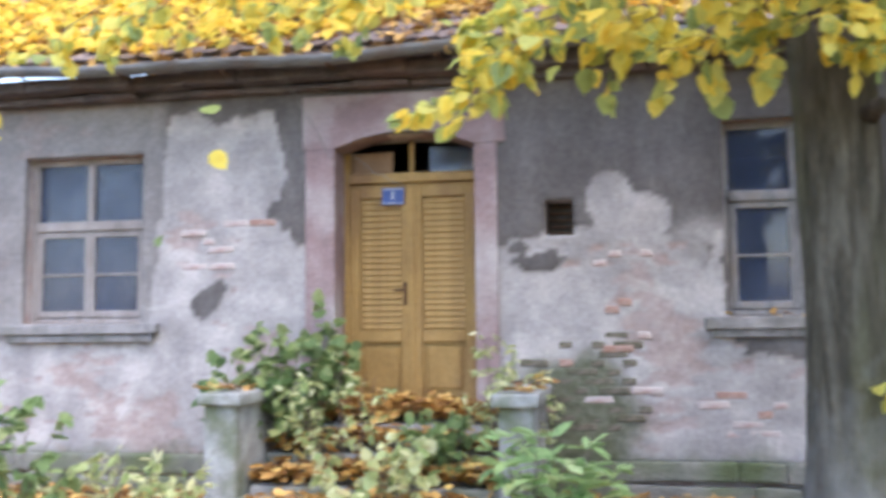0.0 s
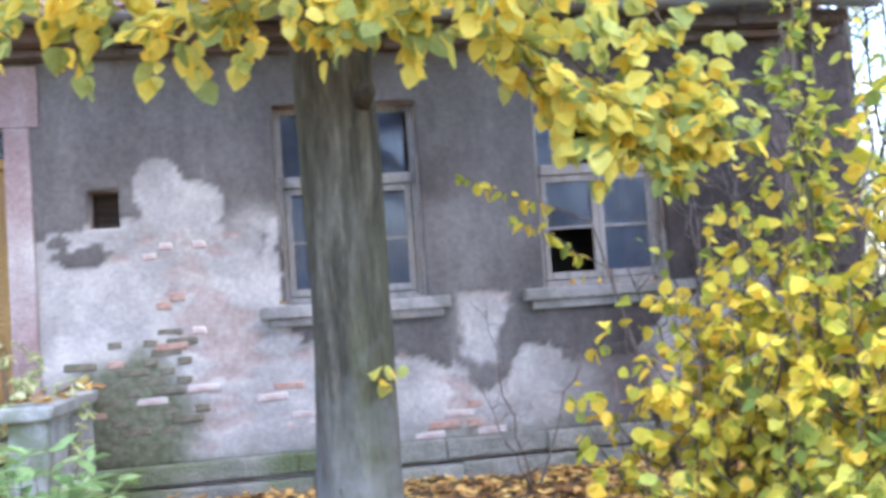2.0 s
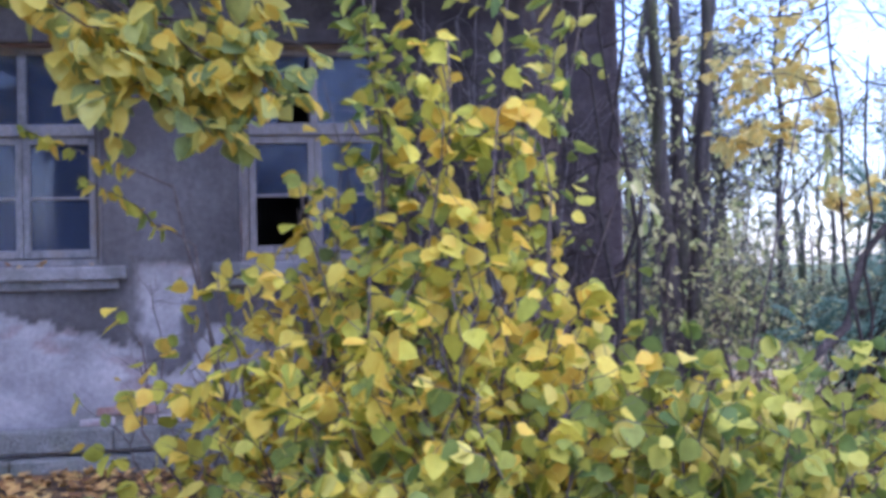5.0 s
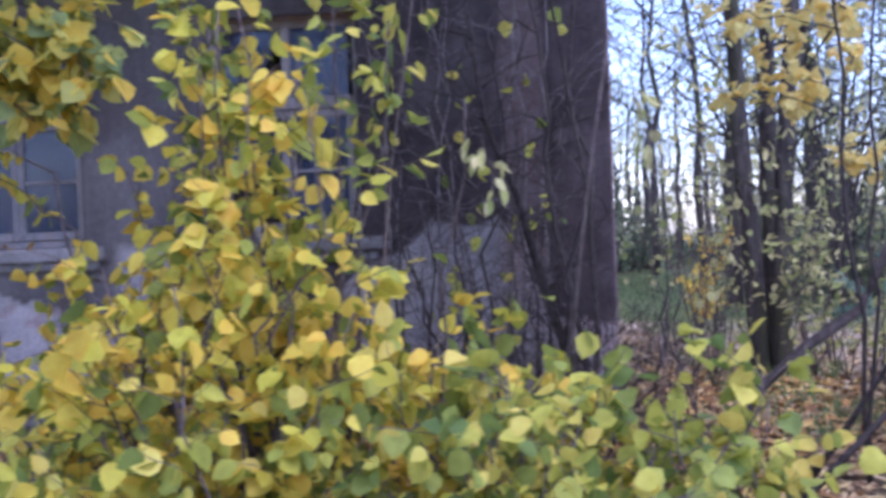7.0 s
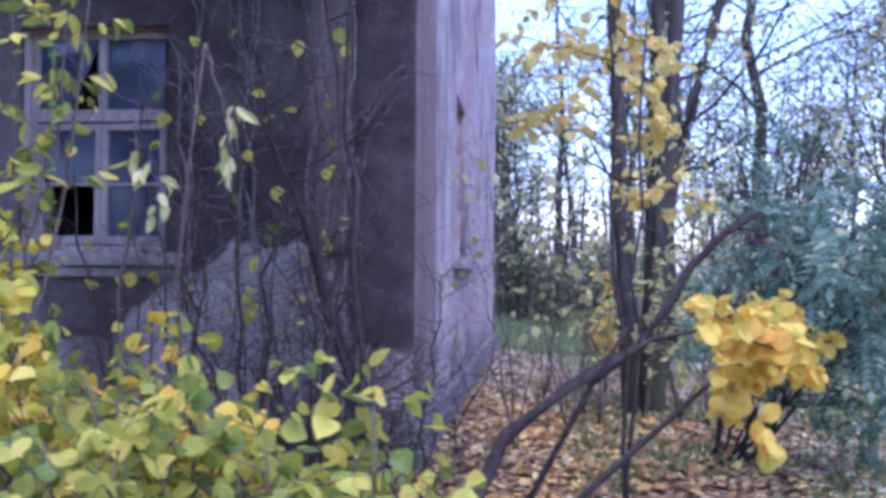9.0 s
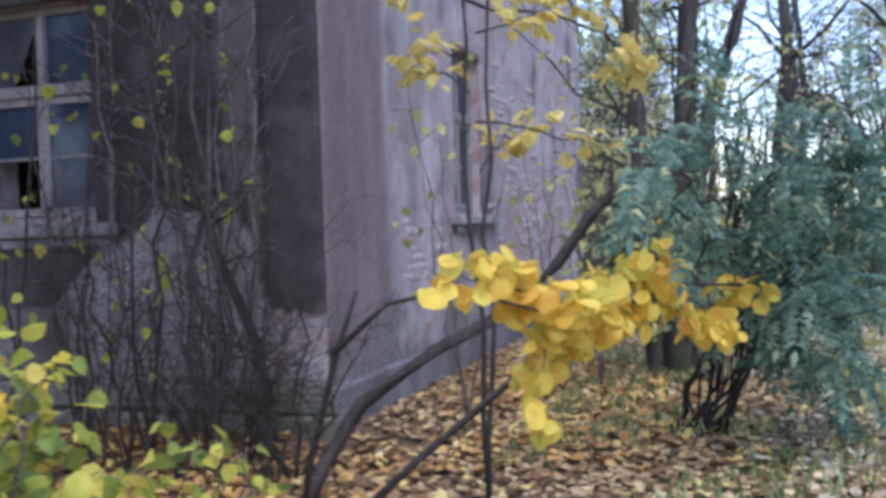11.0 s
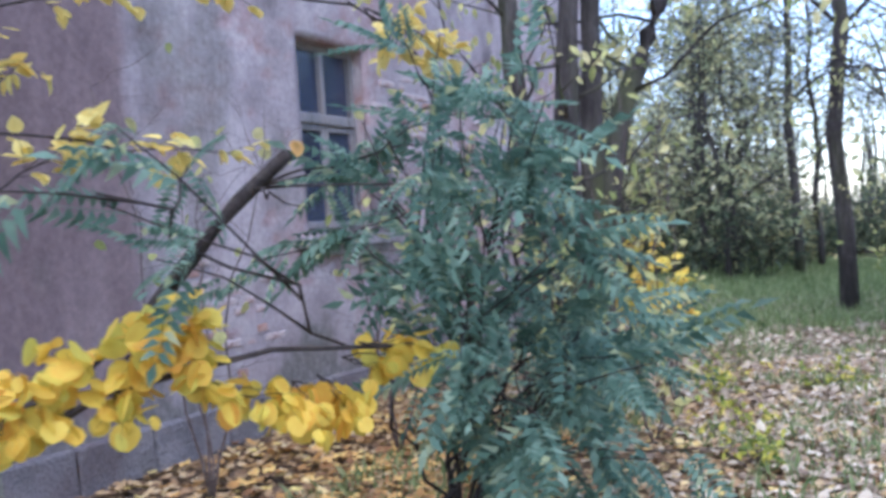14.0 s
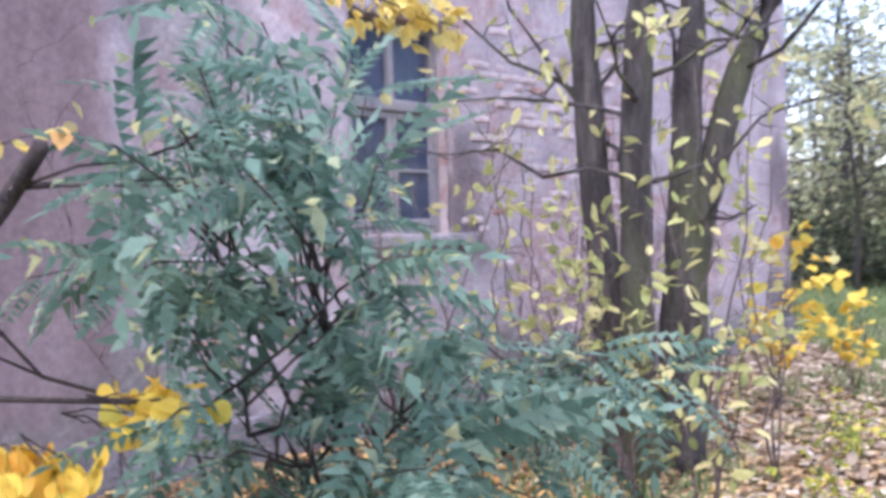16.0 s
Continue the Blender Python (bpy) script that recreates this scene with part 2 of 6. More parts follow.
def lichen_on(m, tint, top):
    """Pale lichen that thins out upwards from the foot of a trunk."""
    n, l = m.node_tree.nodes, m.node_tree.links
    b = n["Principled BSDF"]
    src = b.inputs["Base Color"].links[0].from_socket
    tc, sp, no = n.new("ShaderNodeTexCoord"), n.new("ShaderNodeSeparateXYZ"), n.new("ShaderNodeTexNoise")
    no.inputs["Scale"].default_value = 5.0
    no.inputs["Detail"].default_value = 8
    l.new(tc.outputs["Object"], sp.inputs[0])
    l.new(tc.outputs["Object"], no.inputs["Vector"])
    ad = n.new("ShaderNodeMath")
    ad.operation = "MULTIPLY_ADD"
    ad.inputs[1].default_value = 2.2
    l.new(no.outputs["Fac"], ad.inputs[0])
    l.new(sp.outputs["Z"], ad.inputs[2])
    mr = n.new("ShaderNodeMapRange")
    mr.inputs[1].default_value, mr.inputs[2].default_value = top + 1.7, top + 0.6
    mr.inputs[3].default_value, mr.inputs[4].default_value = 0.0, 0.7
    l.new(ad.outputs[0], mr.inputs[0])
    mx = n.new("ShaderNodeMixRGB")
    mx.inputs[2].default_value = (*tint, 1)
    l.new(mr.outputs[0], mx.inputs[0])
    l.new(src, mx.inputs[1])
    l.new(mx.outputs[0], b.inputs["Base Color"])


lichen_on(M_BARK, (0.3, 0.31, 0.32), 0.6)
M_BARK_DARK = mat("dark_bark", [(0.033, 0.028, 0.027), (0.067, 0.059, 0.055), (0.13, 0.118, 0.108)], 8.0, 0.95, 0.8, 60, stretch=(1.5, 1.5, 0.3), stain=(0.09, 0.1, 0.05), stain_scale=1.5, dist=0.03)
M_TWIG = mat("grey_brown_twig", [(0.06, 0.045, 0.04), (0.13, 0.1, 0.09), (0.2, 0.17, 0.15)], 20.0, 0.9, 0.3, 80)
M_VINE = mat("pale_vine_stem", [(0.1, 0.082, 0.078), (0.18, 0.155, 0.148), (0.27, 0.24, 0.23)], 18.0, 0.9, 0.3, 80)
M_TWIG_DARK = mat("dark_twig", [(0.022, 0.017, 0.015), (0.044, 0.036, 0.032), (0.08, 0.066, 0.058)], 20.0, 0.9, 0.3, 80)

YEL, GOLD = (0.76, 0.62, 0.14), (0.8, 0.56, 0.11)
L_LIME = leaf_mat("lime_tree_leaf", [(0.0, (0.22, 0.31, 0.13)), (0.22, (0.44, 0.5, 0.16)), (0.45, (0.72, 0.67, 0.18)), (0.7, (0.84, 0.7, 0.14)), (1.0, (0.84, 0.6, 0.1))], 0.56)
L_BUSH = leaf_mat("yellow_green_leaf", [(0.0, (0.14, 0.19, 0.045)), (0.15, (0.34, 0.38, 0.06)), (0.35, (0.6, 0.57, 0.075)), (0.65, (0.76, 0.61, 0.09)), (1.0, (0.8, 0.55, 0.08))])
L_LOW = leaf_mat("green_yellow_leaf", [(0.0, (0.13, 0.21, 0.06)), (0.3, (0.32, 0.38, 0.08)), (0.65, (0.58, 0.57, 0.1)), (1.0, YEL)])
L_GOLD = leaf_mat("golden_leaf", [(0.0, (0.62, 0.58, 0.12)), (0.3, (0.82, 0.66, 0.12)), (0.85, (0.84, 0.58, 0.1)), (1.0, (0.76, 0.44, 0.08))])
L_CREAM = leaf_mat("light_yellow_leaf", [(0.0, (0.66, 0.6, 0.22)), (0.5, (0.8, 0.68, 0.24)), (1.0, (0.82, 0.62, 0.18))])
L_PALE = leaf_mat("pale_yellow_leaf", [(0.0, (0.3, 0.36, 0.12)), (0.5, (0.55, 0.55, 0.22)), (1.0, (0.66, 0.6, 0.3))])
L_ROB = leaf_mat("blue_green_pinnate_leaf", [(0.0, (0.065, 0.13, 0.09)), (0.5, (0.135, 0.245, 0.18)), (0.9, (0.24, 0.36, 0.27)), (1.0, (0.5, 0.52, 0.26))])
L_GREEN = leaf_mat("garden_green_leaf", [(0.0, (0.1, 0.17, 0.07)), (0.5, (0.2, 0.3, 0.12)), (1.0, (0.38, 0.44, 0.2))])
L_SEED = leaf_mat("bright_seedling_leaf", [(0.0, (0.24, 0.38, 0.16)), (0.6, (0.38, 0.54, 0.25)), (1.0, (0.56, 0.66, 0.36))])
L_VARI = leaf_mat("cream_edged_leaf", [(0.0, (0.28, 0.38, 0.15)), (0.5, (0.55, 0.6, 0.3)), (1.0, (0.78, 0.77, 0.48))])
# lighter and greyer than the leaf itself: distance haze put into the colour
L_FAR = leaf_mat("hazed_woodland_leaf", [(0.0, (0.14, 0.17, 0.1)), (0.4, (0.28, 0.3, 0.17)), (0.75, (0.46, 0.45, 0.24)), (1.0, (0.6, 0.52, 0.22))])
# paler again, for the painted haze beyond the meadow
L_HAZY = leaf_mat("hazed_yellow_green_leaf", [(0.0, (0.34, 0.38, 0.22)), (0.4, (0.5, 0.54, 0.3)), (0.75, (0.66, 0.64, 0.36)), (1.0, (0.76, 0.7, 0.32))], 0.6)
L_THICK = leaf_mat("thicket_leaf", [(0.0, (0.06, 0.085, 0.055)), (0.6, (0.13, 0.17, 0.1)), (1.0, (0.28, 0.3, 0.16))])
L_DRY = leaf_mat("fallen_leaf", [(0.0, (0.16, 0.095, 0.055)), (0.3, (0.36, 0.23, 0.12)), (0.6, (0.5, 0.35, 0.18)), (0.85, (0.64, 0.5, 0.29)), (1.0, (0.7, 0.56, 0.18))], 0.1, 0.8)
L_DRYRED = leaf_mat("rust_fallen_leaf", [(0.0, (0.2, 0.1, 0.05)), (0.4, (0.48, 0.27, 0.09)), (0.75, (0.64, 0.4, 0.14)), (1.0, (0.74, 0.54, 0.18))], 0.1, 0.8)
L_PALEDRY = leaf_mat("bleached_fallen_leaf", [(0.0, (0.22, 0.16, 0.11)), (0.5, (0.46, 0.38, 0.27)), (1.0, (0.66, 0.59, 0.45))], 0.1, 0.8)
L_GRASS = leaf_mat("grass_blade", [(0.0, (0.12, 0.18, 0.07)), (0.6, (0.24, 0.32, 0.13)), (1.0, (0.4, 0.45, 0.23))], 0.3)


def ground_mat():
    m = mat("leaf_strewn_soil", [(0.06, 0.042, 0.03), (0.14, 0.095, 0.06), (0.24, 0.17, 0.1)], 6.0, 0.95, 0.9, 45, stain=(0.3, 0.2, 0.1), stain_scale=9, dist=0.04)
    return m


M_GROUND = ground_mat()
M_MEADOW = mat("meadow_turf", [(0.05, 0.08, 0.025), (0.09, 0.13, 0.04), (0.15, 0.18, 0.07)], 3.0, 0.95, 0.8, 60, stain=(0.16, 0.12, 0.06), stain_scale=0.6, dist=0.04)


# ---- small builders ----
def mesh_of(name, verts, faces, material, smooth=False):
    me = bpy.data.meshes.new(name)
    me.from_pydata(verts, [], faces)
    me.update()
    if smooth:
        me.polygons.foreach_set("use_smooth", [True] * len(me.polygons))
    if material:
        me.materials.append(material)
    return me


def part(name, data, material, parent, label=""):
    """Links a bmesh, or a mesh, as one object under a thing."""
    if isinstance(data, bmesh.types.BMesh):
        me = bpy.data.meshes.new(name)
        data.to_mesh(me)
        data.free()
        me.materials.append(material)
    else:
        me = data
    ob = new(name, me)
    ob.parent = parent
    if label:
        tagged(ob, label)
    return ob


def thing(name, place, label, category, group="", kind=""):
    ob = new(name)
    ob.location = place
    ob.empty_display_size = 0.1
    return tagged(ob, label, category, group, kind)


def box(x0, x1, y0, y1, z0, z1, bevel=0.0, seg=1, bm=None, jitter=0.0):
    own = bm is None
    bm = bm or bmesh.new()
    vs = [bm.verts.new((x, y, z)) for x in (x0, x1) for y in (y0, y1) for z in (z0, z1)]
    if jitter:
        for v in vs:
            v.co += Vector((random.uniform(-1, 1), random.uniform(-1, 1), random.uniform(-1, 1))) * jitter
    fs = [bm.faces.new([vs[i] for i in q]) for q in ((0, 1, 3, 2), (4, 6, 7, 5), (0, 4, 5, 1), (2, 3, 7, 6), (0, 2, 6, 4), (1, 5, 7, 3))]
    if bevel:
        es = list({e for f in fs for e in f.edges})
        bmesh.ops.bevel(bm, geom=es, offset=bevel, segments=seg, affect="EDGES", profile=0.5)
    return bm


def fbm(x, y, z, s, octaves=4):
    return noise.fractal(Vector((x * s, y * s, z * s)), 1.0, 2.0, octaves)


# ---- the house ----
XL, XC, YB = -7.2, 7.45, 9.8
EAVES = 3.68
PITCH = 0.84
BACK = 6.6


def smooth_step(a, b, v):
    t = min(1.0, max(0.0, (v - a) / (b - a)))
    return t * t * (3 - 2 * t)


def along(table, x):
    for (x0, v0), (x1, v1) in zip(table, table[1:]):
        if x <= x1:
            return v0 + (v1 - v0) * (max(x, x0) - x0) / (x1 - x0)
    return table[-1][1]


def blob(x, z, cx, cz, rx, rz):
    return 1 - math.hypot((x - cx) / rx, (z - cz) / rz)


FRONT_EDGE = [(-7.2, 1.5), (-4.2, 1.45), (-2.3, 1.4), (-2.1, 3.38), (-1.15, 3.32), (-0.9, 2.2), (0.8, 2.2), (1.1, 2.22), (1.5, 2.2), (2.05, 2.16), (2.4, 1.92), (2.58, 2.2), (2.6, 1.3),
              (3.0, 1.24), (3.5, 1.14), (3.75, 1.0), (4.0, 0.88), (4.15, 0.85), (4.3, 0.95), (4.45, 1.05), (4.7, 1.05), (5.3, 0.95), (5.8, 1.3), (6.2, 1.6), (6.6, 1.62), (6.95, 1.4), (7.05, 0.9), (7.45, 0.9)]


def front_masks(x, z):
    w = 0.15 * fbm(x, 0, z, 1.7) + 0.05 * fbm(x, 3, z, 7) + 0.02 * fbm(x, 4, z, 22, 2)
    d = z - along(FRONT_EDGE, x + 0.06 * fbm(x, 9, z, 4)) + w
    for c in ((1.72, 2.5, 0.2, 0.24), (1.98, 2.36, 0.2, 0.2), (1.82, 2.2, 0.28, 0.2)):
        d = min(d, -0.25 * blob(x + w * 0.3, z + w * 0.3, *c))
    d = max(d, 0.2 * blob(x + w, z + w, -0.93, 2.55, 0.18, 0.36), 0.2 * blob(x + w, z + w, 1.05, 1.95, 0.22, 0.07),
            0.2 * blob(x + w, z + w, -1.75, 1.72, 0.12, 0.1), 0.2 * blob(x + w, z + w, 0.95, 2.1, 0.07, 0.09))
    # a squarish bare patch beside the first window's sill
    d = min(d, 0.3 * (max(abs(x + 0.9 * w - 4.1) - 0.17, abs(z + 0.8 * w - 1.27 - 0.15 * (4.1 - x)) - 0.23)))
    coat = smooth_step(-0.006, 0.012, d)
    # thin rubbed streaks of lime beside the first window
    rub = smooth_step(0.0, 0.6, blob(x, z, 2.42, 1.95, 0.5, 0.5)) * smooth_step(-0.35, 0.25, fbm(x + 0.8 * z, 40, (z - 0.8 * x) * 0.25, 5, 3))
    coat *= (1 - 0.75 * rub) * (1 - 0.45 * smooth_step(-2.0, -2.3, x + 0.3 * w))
    u = fbm(x + 4, 1, z, 1.1) + 0.5 * fbm(x, 2, z * 2.2, 5)
    low = smooth_step(2.0, 0.9, z)
    under = smooth_step(0.42, 0.6, u + 0.3 * low - 0.1) * (1 - coat)
    under *= 0.62
    if 6.9 < x:
        under = max(under, smooth_step(-0.1, 0.3, u + 0.15) * 0.9 * smooth_step(6.95, 7.1, x + 0.1 * w))
    if 1.3 < x < 2.3 and 1.95 < z < 2.12:
        under = max(under, 0.8 * smooth_step(0.0, 0.3, fbm(x, 0, z * 2, 6)))
    moss = 0.95 * smooth_step(0.0, 0.5, blob(x + w, z + w, 1.35, 0.75, 0.75, 0.62)) + 0.6 * smooth_step(0.55, 0.35, z + w)
    moss = max(moss, 0.8 * smooth_step(0.0, 0.5, blob(x + w, z + w, -0.2, 0.8, 0.9, 0.6)))
    # painted shade of thicket and eaves, growing towards the corner; then random damp spots
    damp_shade = smooth_step(4.2, 5.6, x) * smooth_step(-0.85, 0.1, fbm(x, 30, z, 0.9) + 0.6 * (coat - 0.35)) * 0.95
    damp_shade = max(damp_shade, 0.5 * smooth_step(0.1, 0.5, fbm(x, 33, z, 0.8) - 0.6 * (1 - coat)))
    damp_shade = max(damp_shade, 0.55 * smooth_step(5.8, 6.4, x), 0.62 * smooth_step(6.85, 7.0, x))
    damp_shade *= 1 - 0.92 * (1 - coat) * smooth_step(5.2, 5.8, x)
    # the soft red brick bared in a strip beside the corner
    strip = smooth_step(6.66, 6.76, x + 0.3 * w) * smooth_step(7.08, 6.98, x + 0.1 * w) * smooth_step(0.9, 1.5, z + w)
    under, damp_shade = max(under, 0.85 * strip), damp_shade * (1 - 0.3 * strip)
    return coat, under, min(1.0, moss), damp_shade


def gable_masks(y, z):
    w = 0.2 * fbm(y, 5, z, 1.5) + 0.06 * fbm(y, 6, z, 7)
    band = smooth_step(1.18, 1.02, y + 0.3 * w)
    coat = band * smooth_step(0.2, 0.5, z + 2 * w - 0.2)
    u = fbm(y + 2, 4, z, 0.9) + 0.6 * fbm(y, 8, z * 2.4, 4)
    under = smooth_step(0.25, 0.55, u + 0.3 * smooth_step(3.9, 5.2, y)) * (1 - coat)
    moss = 0.85 * smooth_step(0.75, 0.45, z + 2 * w) + 0.5 * smooth_step(0.45, 0.7, fbm(y, 11, z * 0.4, 1.4))
    return coat, under, min(1.0, moss), 0.6 * smooth_step(0.25, 0.6, fbm(y, 34, z * 0.6, 0.9))


def skin(name, a0, a1, z0, z1, step, holes, masks, place, material, parent, label, keep=None):
    """A plaster skin on a fine grid, with openings, relief and wear masks."""
    def lines(lo, hi, cuts):
        s = sorted({lo, hi, *(c for c in cuts if lo < c < hi)})
        out = []
        for p, q in zip(s, s[1:]):
            n = max(1, round((q - p) / step))
            out += [p + (q - p) * i / n for i in range(n)]
        return out + [hi]
    us = lines(a0, a1, [c for h in holes for c in h[:2]])
    vs = lines(z0, z1, [c for h in holes for c in h[2:]])
    verts, rows, faces = [], [], []
    for v in vs:
        for u in us:
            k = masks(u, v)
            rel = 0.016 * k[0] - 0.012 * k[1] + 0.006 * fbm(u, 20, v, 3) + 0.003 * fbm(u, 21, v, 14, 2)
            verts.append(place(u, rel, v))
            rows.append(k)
    nu = len(us)
    for j in range(len(vs) - 1):
        for i in range(nu - 1):
            cu, cv = (us[i] + us[i + 1]) / 2, (vs[j] + vs[j + 1]) / 2
            if any(h[0] < cu < h[1] and h[2] < cv < h[3] for h in holes) or (keep and not keep(cu, cv)):
                continue
            a = j * nu + i
            faces.append((a, a + 1, a + 1 + nu, a + nu))
    me = mesh_of(name, verts, faces, material, True)
    for i, attr in enumerate(("coat", "under", "moss", "damp_shade")):
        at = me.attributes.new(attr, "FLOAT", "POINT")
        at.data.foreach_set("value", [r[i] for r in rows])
    ob = part(name, me, material, parent, label)
    sol = ob.modifiers.new("thickness", "SOLIDIFY")
    sol.thickness, sol.offset = 0.05, -1
    return ob


# door, two windows right of it, one left, vent: x0, x1, z0, z1
DOOR = (-0.62, 0.62, 0.74, 3.12)
WIN = [(2.59, 3.71, 1.54, 3.1), (4.66, 5.73, 1.54, 3.1), (-3.52, -2.37, 1.54, 3.04)]
VENT = (1.18, 1.41, 2.21, 2.5)
GWIN = (2.89, 3.87, 1.54, 3.12)


def cut_boxes(a0, a1, z0, z1, holes):
    """Rectangles that fill a wall but for its openings."""
    xs = sorted({a0, a1, *(c for h in holes for c in h[:2])})
    out = []
    for p, q in zip(xs, xs[1:]):
        zs = [z0]
        for h in sorted(holes, key=lambda h: h[2]):
            if h[0] < (p + q) / 2 < h[1]:
                zs += [h[2], h[3]]
        zs.append(z1)
        out += [(p, q, zs[i], zs[i + 1]) for i in range(0, len(zs), 2)]
    return out


def build_walls():
    wf = thing("wall_front", (0, 0, 0), "peeling grey plaster house front with pale patches", "wall", kind="structure")
    holes = [DOOR, *WIN, VENT]
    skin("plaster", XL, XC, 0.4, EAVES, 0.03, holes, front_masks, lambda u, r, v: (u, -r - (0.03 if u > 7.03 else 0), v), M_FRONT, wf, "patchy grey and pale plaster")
    bm = bmesh.new()
    for p, q, a, b in cut_boxes(XL, XC - 0.02, 0.0, EAVES, holes):
        box(p, q, 0.045, 0.45, a, b, bm=bm)
    part("masonry", bm, M_BRICK_GREY, wf)
    bm = bmesh.new()
    p = XL
    while p < XC + 0.06:
        q = min(XC + 0.06, p + random.choice((0.35, 0.6, 0.8, 1.1, 1.5)))
        if XC + 0.06 - q < 0.3:
            q = XC + 0.06
        box(p, q - 0.003, -0.075 - 0.012 * random.random(), 0.05, -0.2, 0.22 + 0.03 * random.random(), 0.02, 2, bm, 0.012)
        box(p - 0.12 if p > XL else p, q - 0.123 if q < XC else q, -0.06 - 0.012 * random.random(), 0.05, 0.255, 0.405 + 0.015 * random.random(), 0.02, 2, bm, 0.01)
        p = q
    part("plinth", bm, M_PLINTH, wf, "cracked grey cement plinth")
    wg = thing("wall_gable", (XC, 0, 0), "pinkish gable wall with flaking limewash", "wall", kind="structure")
    ridge = EAVES + PITCH * YB / 2
    roofline = lambda y: min(EAVES + PITCH * y, ridge + (BACK - ridge) * (y - YB / 2) / (YB / 2)) - 0.05
    gh = [GWIN]
    sk = skin("plaster", 0.0, YB, 0.35, ridge, 0.06, gh, gable_masks, lambda u, r, v: (r, u, v), M_GABLE, wg, "pink and grey flaking plaster", keep=lambda u, v: v < roofline(u))
    bm = bmesh.new()
    for p, q, a, b in cut_boxes(0.45, YB - 0.45, 0.0, EAVES, gh):
        box(-0.45, -0.045, p, q, a, b, bm=bm)
    part("masonry", bm, M_BRICK_GREY, wg)
    for z0, z1, shift in ((-0.2, 0.12, 0.0), (0.124, 0.42, 0.2)):
        p = 0.0
        while p < YB - 0.05:
            q = min(YB, p + (0.3 + shift if p == 0.0 else random.uniform(0.35, 0.7)))
            part("plinth_stone", box(-0.05, 0.05 + 0.025 * random.random(), p, q - 0.012, z0, z1 - 0.012 * random.random(), 0.014, 1, None, 0.006), M_PLINTH_STONE, wg)
            p = q
    # the unseen sides, and the inside with its darkness put into the colour
    wb = thing("wall_back", (0, 0, 0), "plain plastered back wall", "wall", kind="structure")
    part("masonry", box(XL, XC - 0.06, YB - 0.45, YB - 0.02, -0.2, BACK - 0.15), M_BRICK_GREY, wb)
    wl = thing("wall_left", (0, 0, 0), "plain plastered end wall", "wall", kind="structure")
    part("masonry", box(XL, XL + 0.45, 0.45, YB - 0.46, -0.2, EAVES), M_BRICK_GREY, wl)
    inner = thing("wall_inner", (0, 0, 0), "partition wall inside the empty rooms, coloured near-black for their shade", "wall", kind="structure")
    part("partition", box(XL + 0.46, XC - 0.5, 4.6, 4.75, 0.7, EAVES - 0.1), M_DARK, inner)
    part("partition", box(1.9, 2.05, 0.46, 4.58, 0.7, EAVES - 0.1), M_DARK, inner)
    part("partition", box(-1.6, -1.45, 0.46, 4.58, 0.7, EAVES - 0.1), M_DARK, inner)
    fl = tagged(new("floor", mesh_of("floor", [], [], None)), "floor of the empty rooms, coloured near-black for their shade", "floor", kind="structure")
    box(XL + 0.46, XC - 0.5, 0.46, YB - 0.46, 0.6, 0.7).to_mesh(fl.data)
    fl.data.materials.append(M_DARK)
    ce = tagged(new("ceiling", mesh_of("ceiling", [], [], None)), "ceiling of the empty rooms, coloured near-black for their shade", "ceiling", kind="structure")
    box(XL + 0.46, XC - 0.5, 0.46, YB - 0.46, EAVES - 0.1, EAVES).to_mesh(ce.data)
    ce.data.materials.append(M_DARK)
    vt = thing("wall_vent", (1.3, 0.1, 2.35), "square dark vent hole in the plaster", "vent")
    # near-black plate that imitates the shade deep in the hole
    part("dark_back", box(-0.115, 0.115, 0.1, 0.14, -0.145, 0.145), M_DARK, vt)
    for i in range(5):
        part("bar", box(-0.11, 0.11, 0.06, 0.08, -0.115 + i * 0.055, -0.1 + i * 0.055, 0.004), M_RUST, vt)


